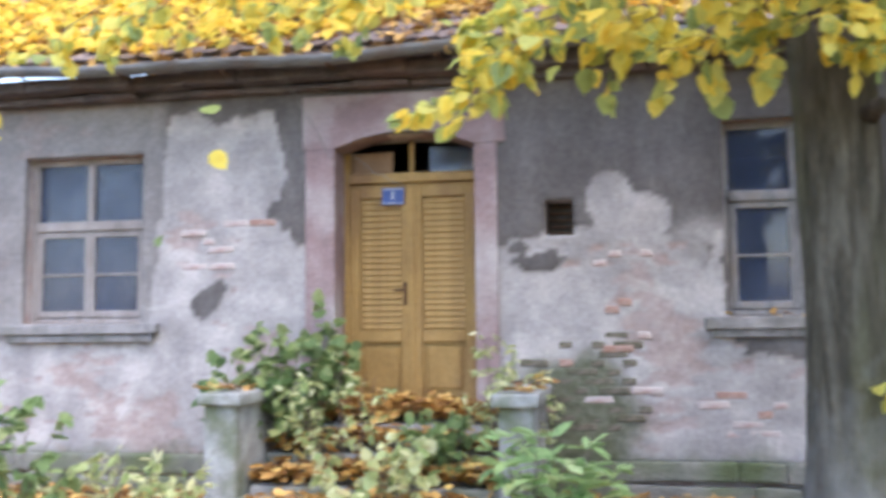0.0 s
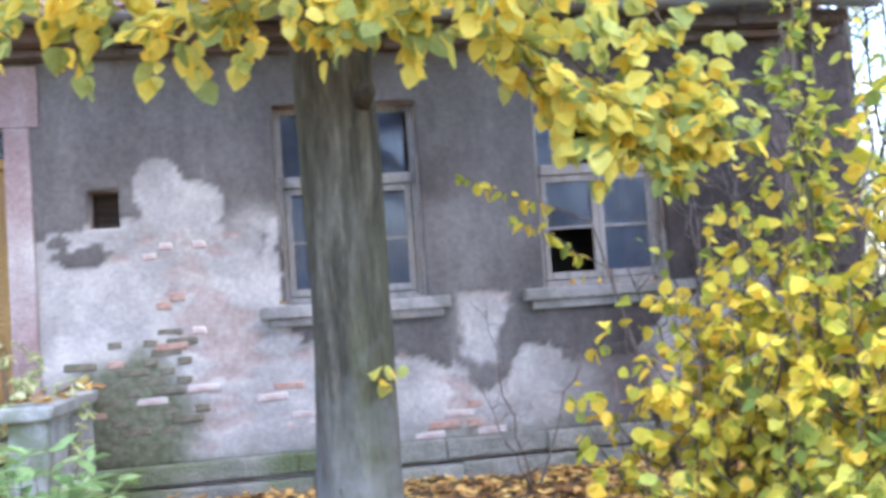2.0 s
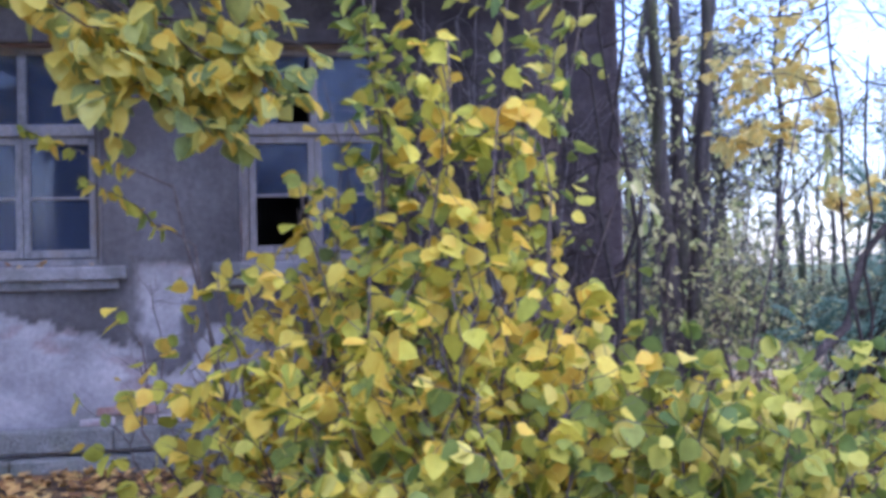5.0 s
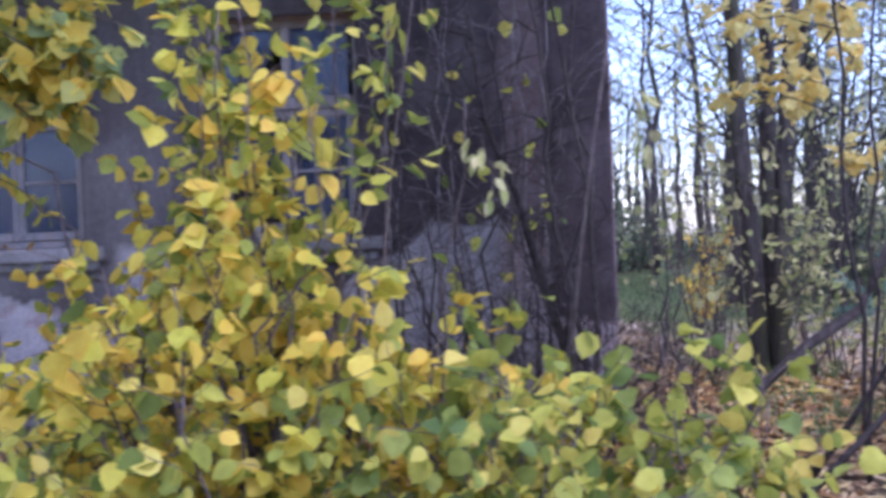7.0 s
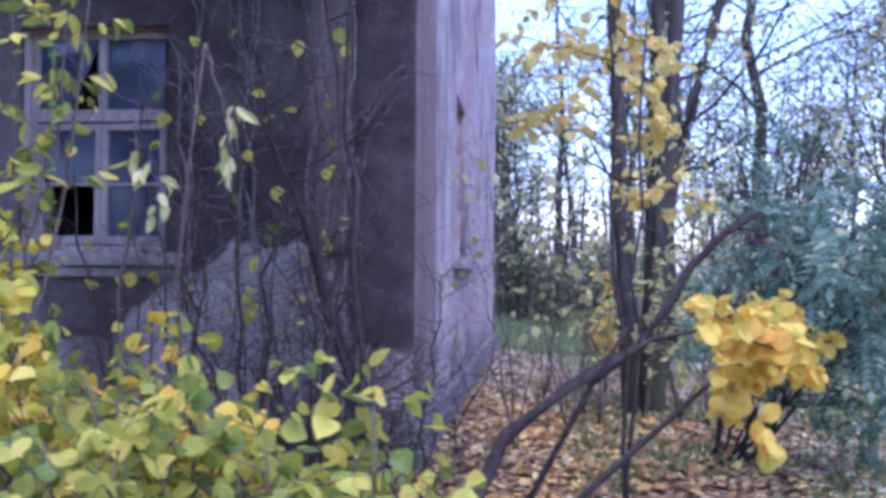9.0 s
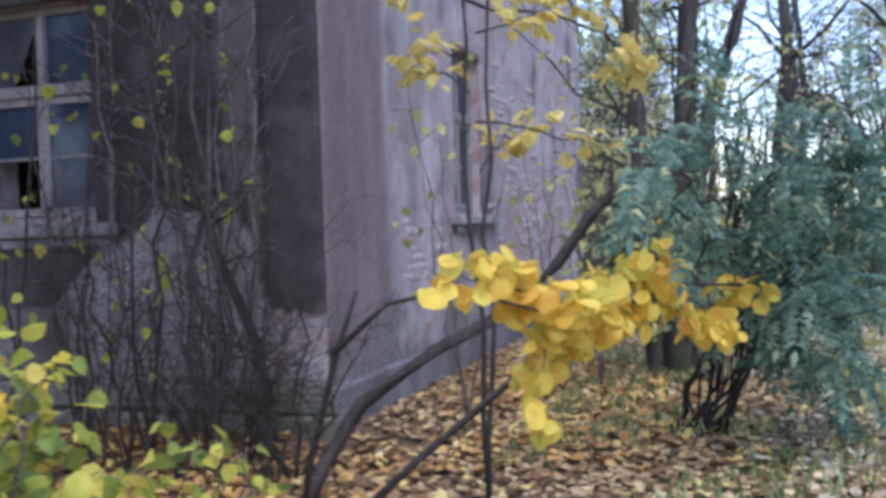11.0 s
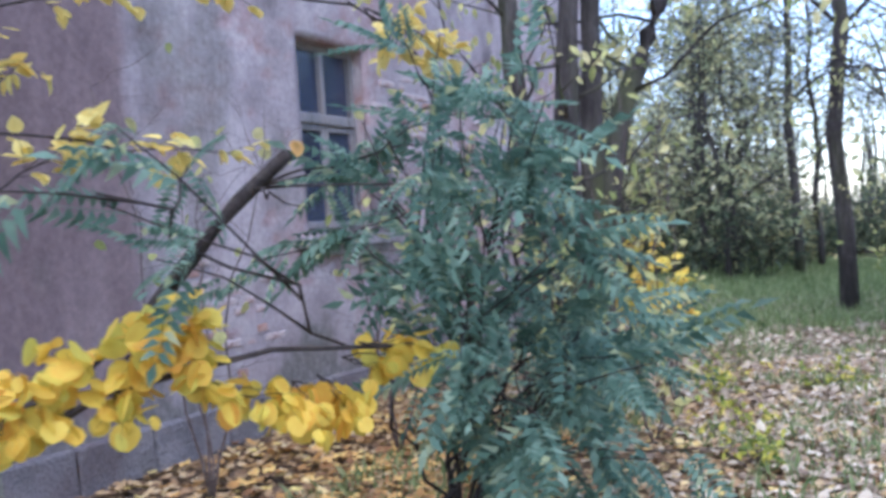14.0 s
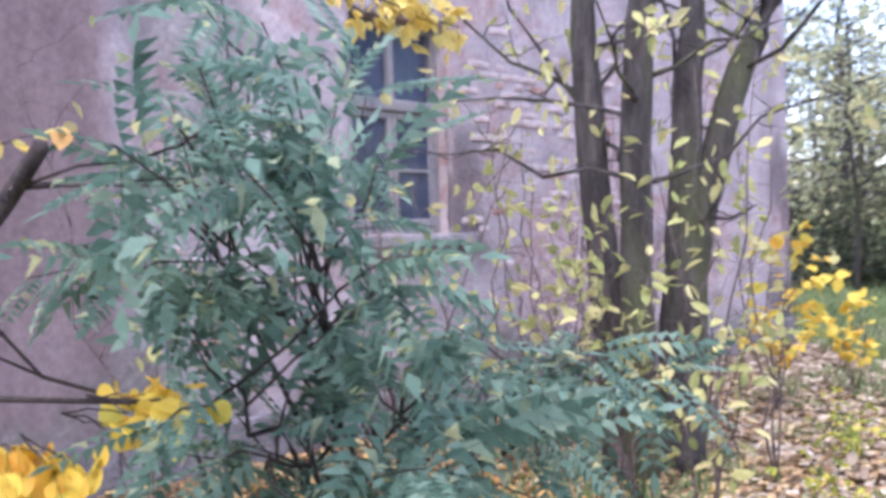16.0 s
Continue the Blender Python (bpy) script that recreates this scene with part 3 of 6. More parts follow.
def build_roof():
    rf = thing("roof", (0, 0, EAVES), "tiled roof strewn with yellow leaves", "roof", kind="structure")
    y0, run = -0.42, YB / 2 + 0.42
    rise = PITCH * run
    bm = bmesh.new()
    for sgn in (0, 1):
        ya, yb = (y0, YB / 2) if not sgn else (YB + 0.1, YB / 2)
        za = 0.0 if not sgn else BACK - EAVES - 0.1
        a = [(XL - 0.2, ya, za), (XC + 0.03, ya, za), (XC + 0.03, yb, rise), (XL - 0.2, yb, rise)]
        lo = [bm.verts.new(p) for p in a]
        hi = [bm.verts.new((p[0], p[1], p[2] + 0.06)) for p in a]
        bm.faces.new(lo[::-1])
        bm.faces.new(hi)
        for i in range(4):
            bm.faces.new((lo[i], lo[(i + 1) % 4], hi[(i + 1) % 4], hi[i]))
    part("roof_deck", bm, M_TILE, rf)
    # one flat tile with a rounded lower end, laid in courses
    w, L = 0.18, 0.36
    vs, top = [], []
    out = [(0, L), (w, L), (w, 0.05), (w * 0.8, 0.015), (w * 0.5, 0.0), (w * 0.2, 0.015), (0, 0.05)]
    for h in (0.0, 0.016):
        vs += [(x - w / 2, y, h) for x, y in out]
    k = len(out)
    fs = [tuple(range(k))[::-1], tuple(range(k, 2 * k))] + [(i, (i + 1) % k, k + (i + 1) % k, k + i) for i in range(k)]
    tile = mesh_of("roof_tile", vs, [f[::-1] for f in fs], M_TILE)
    ang = math.degrees(math.atan(PITCH))
    for r in range(7):
        for i in range(40):
            x = -4.9 + i * 0.185 + (0.09 if r % 2 else 0)
            ob = part("roof_tile", tile, M_TILE, rf)
            s = r * 0.19
            ob.matrix_local = pose(x, y0 - 0.03 + s * math.cos(radians(ang)), 0.085 + s * math.sin(radians(ang)) + random.uniform(0, 0.012), ang - 3 + random.uniform(-1.5, 1.5), random.uniform(-1, 1), random.uniform(-2, 2))
    # gutter, fascia and cornice
    gt = thing("gutter", (0, -0.5, EAVES), "sagging dark zinc gutter with leaves in it", "gutter")
    vs, fs, n = [], [], 90
    for i in range(n + 1):
        x = XL + (XC - XL) * i / n
        sag = 0.02 * math.sin(x * 1.3) + 0.015 * math.sin(x * 3.1)
        for j in range(9):
            a = math.pi + math.pi * j / 8
            vs.append((x, 0.075 * math.cos(a), 0.02 + sag + 0.075 * math.sin(a)))
    for i in range(n):
        for j in range(8):
            p = i * 9 + j
            fs.append((p, p + 1, p + 10, p + 9))
    g = part("channel", mesh_of("channel", vs, fs, M_METAL, True), M_METAL, gt)
    so = g.modifiers.new("thickness", "SOLIDIFY")
    so.thickness = 0.006
    for i in range(16):
        x = -6.8 + i * 0.9
        part("bracket", box(x - 0.012, x + 0.012, -0.085, 0.1, -0.085 + 0.02 * math.sin(x * 1.3), -0.07 + 0.02 * math.sin(x * 1.3), 0.003), M_RUST, gt)
    co = thing("cornice", (0, 0, EAVES), "broken grey plaster cornice under the eaves", "cornice", kind="structure")
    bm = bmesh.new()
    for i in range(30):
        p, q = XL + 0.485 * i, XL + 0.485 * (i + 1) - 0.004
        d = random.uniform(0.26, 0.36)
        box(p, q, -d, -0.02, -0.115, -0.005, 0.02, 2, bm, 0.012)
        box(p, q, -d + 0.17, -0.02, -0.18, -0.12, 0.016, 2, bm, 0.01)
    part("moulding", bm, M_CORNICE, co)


def window(name, cut, m, label, transom=2.5, missing=(), grey=False, curtain=False):
    """A casement window under a top light; the opening is given along x and z, the outside lies towards -y."""
    x0, x1, z0, z1 = cut
    fm = M_FRAME_GREY if grey else M_FRAME
    w = thing(name, (0, 0, 0), label, "window", kind="structure")
    w.matrix_world = m
    y = 0.13
    bm = bmesh.new()
    for a in ((x0, x0 + 0.055, z0, z1), (x1 - 0.055, x1, z0, z1), (x0 + 0.056, x1 - 0.056, z1 - 0.055, z1), (x0 + 0.056, x1 - 0.056, z0, z0 + 0.05)):
        box(a[0], a[1], y, y + 0.1, a[2], a[3], 0.006, 1, bm)
    part("window_frame", bm, fm, w)
    part("transom", box(x0 + 0.056, x1 - 0.056, y - 0.035, y + 0.09, transom - 0.045, transom + 0.045, 0.014, 2), fm, w, "weathered moulded transom")
    xm = (x0 + x1) / 2
    part("mullion", box(xm - 0.03, xm + 0.03, y - 0.015, y + 0.08, transom + 0.046, z1 - 0.056, 0.01, 2), fm, w)
    for side, (a, b) in enumerate(((x0 + 0.06, xm - 0.002), (xm + 0.002, x1 - 0.06))):
        c = part("casement", box(a, a + 0.048, y - 0.01, y + 0.04, z0 + 0.055, transom - 0.048, 0.006), fm, w)
        bm = bmesh.new()
        for q in ((b - 0.048, b, z0 + 0.055, transom - 0.048), (a + 0.049, b - 0.049, z0 + 0.055, z0 + 0.115), (a + 0.049, b - 0.049, transom - 0.1, transom - 0.048)):
            box(q[0], q[1], y - 0.01, y + 0.04, q[2], q[3], 0.006, 1, bm)
        part("rail", bm, fm, c)
        zb = (z0 + transom) / 2 + 0.0
        part("glazing_bar", box(a + 0.049, b - 0.049, y, y + 0.03, zb - 0.011, zb + 0.011, 0.004), fm, c)
        for k, (p, q) in enumerate(((z0 + 0.116, zb - 0.012), (zb + 0.012, transom - 0.101))):
            if (side, k) in missing:
                continue
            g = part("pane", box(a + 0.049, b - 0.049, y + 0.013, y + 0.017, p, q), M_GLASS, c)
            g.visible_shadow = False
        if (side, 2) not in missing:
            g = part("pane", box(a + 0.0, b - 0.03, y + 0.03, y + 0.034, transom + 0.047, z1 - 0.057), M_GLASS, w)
        else:
            bm = bmesh.new()
            pts = [(a, z1 - 0.057), (b - 0.03, z1 - 0.057), (b - 0.14, transom + 0.3), (a + 0.2, transom + 0.047), (a, transom + 0.047)]
            lo = [bm.verts.new((p[0], y + 0.03, p[1])) for p in pts]
            hi = [bm.verts.new((p[0], y + 0.034, p[1])) for p in pts]
            bm.faces.new(lo)
            bm.faces.new(hi[::-1])
            for i in range(5):
                bm.faces.new((lo[(i + 1) % 5], lo[i], hi[i], hi[(i + 1) % 5]))
            g = part("pane", bm, M_GLASS, w, "pane with its lower half broken out")
        g.visible_shadow = False
    if curtain:
        for a, b in ((x0 + 0.08, xm - 0.06), (xm + 0.02, x1 - 0.1)):
            vs, fs, n = [], [], 40
            for i in range(n + 1):
                x = a + (b - a) * i / n
                for z in (z0 + 0.1, z1 - 0.1):
                    vs.append((x, y + 0.16 + 0.02 * math.sin(i * 1.1), z))
            fs = [(2 * i, 2 * i + 2, 2 * i + 3, 2 * i + 1) for i in range(n)]
            cu = part("curtain", mesh_of("curtain", vs, fs, M_CLOTH, True), M_CLOTH, w, "faded grey curtain behind the glass")
            so = cu.modifiers.new("thickness", "SOLIDIFY")
            so.thickness = 0.003
    return w


def sill(cut, m, drop=0.0):
    x0, x1, z0, _ = cut
    s = thing("window_sill", (0, 0, 0), "grey cement window sill with chipped edge", "sill", "window sills", "structure")
    s.matrix_world = m
    bm = box(x0 - 0.18, x1 + 0.18, -0.1, 0.125, z0 - 0.1, z0 - 0.006, 0.014, 2, jitter=0.006)
    part("slab", bm, M_SILL, s)
    part("moulding", box(x0 - 0.12, x1 + 0.12, -0.06, -0.016, z0 - 0.17, z0 - 0.103, 0.014, 2), M_SILL, s)


def build_windows():
    I, G = Matrix(), pose(XC, 0, 0, 0, 0, 90)
    window("window_1", WIN[0], I, "weathered white casement window with dark panes")
    window("window_2", WIN[1], I, "casement window with broken lower pane", missing={(0, 0), (0, 2)}, grey=True)
    window("window_3", WIN[2], I, "grey wooden window with faded curtains", transom=2.42, grey=True, curtain=True)
    window("window_4", GWIN, G, "grey casement window in the gable wall")
    for c in WIN:
        sill(c, I)
    sill(GWIN, G)


def build_door():
    # pink surround with a flat arch
    su = thing("door_surround", (0, 0, 0), "faded pink plaster band round the doorway", "trim", kind="structure")
    part("jamb_band", box(-0.86, -0.6, -0.035, 0.3, 0.7, 3.0, 0.012, 2), M_PINK, su)
    part("jamb_band", box(0.6, 0.79, -0.035, 0.3, 0.7, 3.0, 0.012, 2), M_PINK, su)
    bm = bmesh.new()
    n = 14
    ring = []
    for i in range(n + 1):
        x = -0.6 + 1.2 * i / n
        ring.append((x, 3.0 + 0.13 * (1 - (x / 0.6) ** 2)))
    prof = [(-0.88, 3.003), *ring, (0.86, 3.003), (0.86, 3.46), (-0.88, 3.46)]
    lo = [bm.verts.new((x, -0.038, z)) for x, z in prof]
    hi = [bm.verts.new((x, 0.3, z)) for x, z in prof]
    k = len(prof)
    bm.faces.new(lo)
    bm.faces.new(hi[::-1])
    for i in range(k):
        bm.faces.new((lo[(i + 1) % k], lo[i], hi[i], hi[(i + 1) % k]))
    bmesh.ops.triangulate(bm, faces=[f for f in bm.faces if len(f.verts) > 4])
    part("arch_head", bm, M_PINK, su, "flat pink arch above the doorway")
    d = thing("door_1", (0, 0.3, 0.75), "closed ochre double door with slatted panels", "door", kind="structure")
    fr = bmesh.new()
    for a in ((-0.6, -0.552), (0.552, 0.6)):
        box(a[0], a[1], -0.03, 0.06, 0.0, 2.42, 0.006, 1, fr)
    part("door_frame", fr, M_DOOR, d)
    part("transom", box(-0.551, 0.551, -0.06, 0.06, 1.985, 2.07, 0.014, 2), M_DOOR, d, "moulded ochre beam above the leaves")
    for s in (-1, 1):
        a, b = (-0.55, -0.004) if s < 0 else (0.004, 0.55)
        leaf = part("door_leaf", box(a, b, 0.025, 0.05, 0.0, 1.98), M_DOOR, d)
        bm = bmesh.new()
        for q in ((a, a + 0.085), (b - 0.085, b)):
            box(q[0], q[1], -0.012, 0.024, 0.0, 1.98, 0.006, 1, bm)
        part("stile", bm, M_DOOR, leaf)
        bm = bmesh.new()
        for q in ((0.0, 0.16), (0.6, 0.7), (1.86, 1.98)):
            box(a + 0.086, b - 0.086, -0.012, 0.024, q[0], q[1], 0.006, 1, bm)
        part("rail", bm, M_DOOR, leaf)
        for i in range(22):
            z = 0.715 + i * 0.052
            sl = part("slat", box(a + 0.088, b - 0.088, -0.006, 0.008, 0.0, 0.05, 0.003), M_DOOR, leaf)
            sl.matrix_local = pose(0, 0.012, z, -18)
        part("panel", box(a + 0.12, b - 0.12, 0.005, 0.024, 0.2, 0.56, 0.012), M_DOOR, leaf)
    part("cover_strip", box(-0.028, 0.028, -0.03, -0.0125, 0.02, 1.97, 0.006), M_DOOR, d, "strip covering the joint of the leaves")
    hd = part("door_handle", box(-0.075, -0.045, -0.024, -0.0125, 0.92, 1.12, 0.006), M_RUST, d, "rusty door handle")
    part("lever", box(-0.16, -0.05, -0.055, -0.04, 1.04, 1.058, 0.006), M_RUST, hd)
    part("spindle", box(-0.066, -0.054, -0.054, -0.0245, 1.043, 1.055), M_RUST, hd)
    # fanlight above
    part("mullion", box(-0.02, 0.02, 0.0, 0.04, 2.071, 2.36, 0.006), M_DOOR, d)
    pn = part("pane", box(0.16, 0.551, 0.018, 0.022, 2.072, 2.3), M_GLASS, d, "fanlight pane with a bluish film")
    pn.visible_shadow = False
    cb = part("cardboard", box(-0.548, -0.17, 0.02, 0.03, 2.075, 2.27, 0.004, jitter=0.004), M_CARD, d, "brown board blocking the fanlight")
    # number plate
    pl = thing("number_plate", (-0.16, 0.275, 2.62), "blue enamel house number plate on the door", "sign")
    part("plate", box(-0.1, 0.1, -0.006, 0.0, -0.075, 0.075, 0.004, 2), M_PLATE, pl)
    part("border", box(-0.088, 0.088, -0.0085, -0.0065, -0.063, -0.058), M_WHITE, pl)
    part("border", box(-0.088, 0.088, -0.0085, -0.0065, 0.058, 0.063), M_WHITE, pl)
    cu = bpy.data.curves.new("number", "FONT")
    cu.body, cu.size, cu.align_x, cu.align_y, cu.extrude = "1", 0.1, "CENTER", "CENTER", 0.001
    cu.materials.append(M_WHITE)
    t = new("number", cu)
    t.parent = pl
    t.matrix_local = pose(0, -0.0085, 0, 90)


def build_stoop():
    st = thing("stoop", (0, -0.7, 0), "stone door steps buried under fallen leaves", "steps", kind="structure")
    for i in range(4):
        y0 = -1.5 + 0.36 * i
        part("step", box(-0.91, 0.91, y0 + 0.7, 0.62, 0.185 * i - 0.02 + (0.004 if i else -0.1), 0.185 * (i + 1) - 0.02, 0.015, 2, jitter=0.006), M_STONE, st)
    for s in (-1, 1):
        c = thing("cheek_wall", (1.05 * s, -0.7, 0), "low mossy stone cheek wall beside the steps", "wall", "cheek walls")
        part("body", box(-0.12, 0.12, -0.62, 0.62, -0.15, 0.93, 0.015, 2, jitter=0.008), M_STONE, c)
        part("cap", box(-0.165, 0.165, -0.68, 0.63, 0.932, 1.02, 0.018, 2, jitter=0.008), M_STONE, c, "projecting cap slab")
        part("foot", box(-0.16, 0.16, -0.67, 0.6, -0.15, 0.28, 0.015, 2, jitter=0.008), M_STONE, c)


build_walls()
build_roof()
build_windows()
build_door()
build_stoop()


# ---- ground ----
def ground_height(x, y):
    h = 0.05 * fbm(x, y, 0, 0.35, 3) + 0.015 * fbm(x, y, 2, 1.7, 3)
    h += 0.10 * smooth_step(-1.6, -0.1, y) * smooth_step(7.6, 7.2, x)
    h += 0.10 * smooth_step(8.6, 7.5, x) * smooth_step(-0.3, 0.3, y)
    return h


def build_ground():
    def axis(lo, hi, step, far):
        a = list(np.arange(lo, hi + 1e-6, step))
        s, up, dn = step, [hi], [lo]
        while up[-1] < far:
            s *= 1.45
            up.append(up[-1] + s)
            dn.append(dn[-1] - s)
        return dn[:0:-1] + a + up[1:]
    xs, ys = axis(-6, 16, 0.22, 600), axis(-10, 18, 0.22, 600)
    vs = [(x, y, ground_height(x, y) if abs(x) < 60 and abs(y) < 60 else 0.0) for y in ys for x in xs]
    n = len(xs)
    fs, mats = [], []
    for j in range(len(ys) - 1):
        for i in range(n - 1):
            a = j * n + i
            fs.append((a, a + 1, a + n + 1, a + n))
            cx, cy = (xs[i] + xs[i + 1]) / 2, (ys[j] + ys[j + 1]) / 2
            mats.append(1 if is_meadow(cx, cy) else 0)
    me = mesh_of("ground", vs, fs, M_GROUND, True)
    me.materials.append(M_MEADOW)
    me.polygons.foreach_set("material_index", mats)
    tagged(new("ground", me), "brown soil under autumn leaves with a green meadow", "ground", kind="structure")


def is_meadow(x, y):
    return y + 0.9 * fbm(x, y, 5, 0.5) > 9.2 + 0.5 * max(0, 9 - x) and x > 4


# ---- leaves and wood ----
LEAF_HEART = ([(0, 0, 0), (0.3, 0.1, 0.05), (0.46, 0.38, 0.07), (0.3, 0.72, 0.04), (0, 1.0, -0.06), (-0.3, 0.72, 0.04), (-0.46, 0.38, 0.07), (-0.3, 0.1, 0.05), (0, 0.45, -0.02)],
              [(0, 1, 8), (1, 2, 8), (2, 3, 8), (3, 4, 8), (4, 5, 8), (5, 6, 8), (6, 7, 8), (7, 0, 8)])
LEAF_ROUND = ([(0, 0, 0), (0.28, 0.06, 0.03), (0.47, 0.3, 0.04), (0.47, 0.58, 0.03), (0.28, 0.84, 0.0), (0, 0.98, -0.03), (-0.28, 0.84, 0.0), (-0.47, 0.58, 0.03), (-0.47, 0.3, 0.04), (-0.28, 0.06, 0.03), (0, 0.46, -0.015)],
              [(i, (i + 1) % 10, 10) for i in range(10)])
LEAF_OVAL = ([(0, 0, 0), (0.22, 0.3, 0.04), (0.18, 0.7, 0.03), (0, 1.0, -0.08), (-0.18, 0.7, 0.03), (-0.22, 0.3, 0.04)], [(0, 1, 2, 3), (0, 3, 4, 5)])
LEAF_DRY = ([(0, 0, 0.02), (0.34, 0.25, 0.1), (0.3, 0.7, 0.02), (0, 1.0, 0.14), (-0.32, 0.66, 0.06), (-0.3, 0.22, 0.12), (0, 0.5, 0.0)], [(0, 1, 6), (1, 2, 6), (2, 3, 6), (3, 4, 6), (4, 5, 6), (5, 0, 6)])
BLADE = ([(-0.04, 0, 0), (0.04, 0, 0), (0.02, 0.6, 0.05), (0, 1.0, 0.2)], [(0, 1, 2, 3)])


def pinnate(pairs=8):
    """A feathered leaf: a midrib and pairs of leaflets, one unit long."""
    vs, fs = [(-0.008, 0, 0), (0.008, 0, 0), (0.0, 1.0, -0.18)], [(0, 1, 2)]
    for i in range(pairs):
        t = 0.18 + 0.74 * i / (pairs - 1)
        z = -0.18 * t * t
        L = 0.25 * (1 - 0.5 * abs(t - 0.45))
        for s in (-1, 1):
            k = len(vs)
            vs += [(0, t, z), (s * L * 0.45, t - 0.025, z + 0.03), (s * L, t + 0.09, z - 0.06), (s * L * 0.5, t + 0.085, z + 0.02)]
            fs.append((k, k + 1, k + 2, k + 3) if s > 0 else (k + 3, k + 2, k + 1, k))
    k = len(vs)
    vs += [(0, 1.0, -0.18), (0.06, 1.12, -0.2), (0, 1.26, -0.26), (-0.06, 1.12, -0.2)]
    fs.append((k, k + 1, k + 2, k + 3))
    return vs, fs


LEAF_FEATHER = pinnate()
rng = np.random.default_rng(7)


class Leaves:
    """Gathers many small leaves into one mesh."""
    def __init__(self):
        self.v, self.f, self.n = [], [], 0

    def add(self, shape, places, heading, size, droop=0.5, flat=0.0, spread=1.0, vary=0.35):
        """places: n x 3; heading: n x 3 rough growing direction; droop pulls the tips down; flat keeps the blades level."""
        sv, sf = np.array(shape[0], float), shape[1]
        n = len(places)
        if n == 0:
            return
        h = np.asarray(heading, float) + rng.normal(0, 0.6 * spread, (n, 3))
        h[:, 2] -= droop
        h /= np.linalg.norm(h, axis=1, keepdims=True) + 1e-9
        up = rng.normal(0, 1.0 - flat, (n, 3))
        up[:, 2] += 1.0 + 2 * flat
        side = np.cross(h, up)
        side /= np.linalg.norm(side, axis=1, keepdims=True) + 1e-9
        nor = np.cross(side, h)
        s = size * (1 + vary * rng.uniform(-1, 1, n))
        curl = rng.uniform(0.2, 2.2, n)
        V = (side[:, None, :] * sv[None, :, 0, None] + h[:, None, :] * sv[None, :, 1, None] + nor[:, None, :] * (sv[None, :, 2, None] * curl[:, None, None])) * s[:, None, None] + np.asarray(places)[:, None, :]
        base = self.n + np.arange(n) * len(sv)
        self.v.append(V.reshape(-1, 3))
        for f in sf:
            self.f.append(base[:, None] + np.array(f)[None, :])
        self.n += n * len(sv)

    def mesh(self, name, material):
        me = bpy.data.meshes.new(name)
        v = np.concatenate(self.v)
        counts = np.concatenate([np.full(len(a), a.shape[1]) for a in self.f])
        idx = np.concatenate([a.ravel() for a in self.f])
        me.vertices.add(len(v))
        me.vertices.foreach_set("co", v.ravel())
        me.loops.add(len(idx))
        me.loops.foreach_set("vertex_index", idx)
        me.polygons.add(len(counts))
        me.polygons.foreach_set("loop_start", np.concatenate([[0], np.cumsum(counts)[:-1]]))
        me.update(calc_edges=True)
        me.validate()
        me.materials.append(material)
        return me


class Wood:
    """Gathers tapered limbs into one mesh."""
    def __init__(self, sides=6):
        self.v, self.f, self.sides = [], [], sides

    def limb(self, pts, r0, r1, sides=0, rough=0.0):
        k = sides or self.sides
        n = len(pts)
        base = len(self.v)
        for i, p in enumerate(pts):
            a, b = Vector(pts[max(0, i - 1)]), Vector(pts[min(n - 1, i + 1)])
            d = (b - a).normalized()
            x = d.orthogonal().normalized() if abs(d.z) < 0.9 else Vector((1, 0, 0)).cross(d).normalized()
            y = d.cross(x)
            r = r0 + (r1 - r0) * i / max(1, n - 1)
            for j in range(k):
                t = 2 * math.pi * j / k
                q = r * (1 + rough * noise.noise(Vector((math.cos(t) * 2.2, math.sin(t) * 2.2, p[2] * 1.5 + r0 * 9))))
                c = Vector(p) + (x * math.cos(t) + y * math.sin(t)) * q
                self.v.append(tuple(c))
        for i in range(n - 1):
            for j in range(k):
                a = base + i * k + j
                b = base + i * k + (j + 1) % k
                self.f.append((a, b, b + k, a + k))
        self.f.append(tuple(base + (n - 1) * k + j for j in range(k)))
        self.f.append(tuple(base + j for j in range(k))[::-1])

    def mesh(self, name, material):
        return mesh_of(name, self.v, self.f, material, True)


def wander(a, b, n=6, amp=0.08, sag=0.0):
    """A crooked line from a to b."""
    a, b = Vector(a), Vector(b)
    L = (b - a).length
    out = []
    for i in range(n + 1):
        t = i / n
        p = a.lerp(b, t)
        k = amp * L * math.sin(math.pi * min(1, t * 1.0)) if i < n else 0
        p += Vector((random.uniform(-1, 1), random.uniform(-1, 1), random.uniform(-1, 1))) * (k * 0.7)
        p.z -= sag * L * 4 * t * (1 - t) * -1
        out.append(p)
    return out


def on_line(pts, t):
    t = max(0.0, min(0.9999, t)) * (len(pts) - 1)
    i = int(t)
    return Vector(pts[i]).lerp(Vector(pts[i + 1]), t - i)


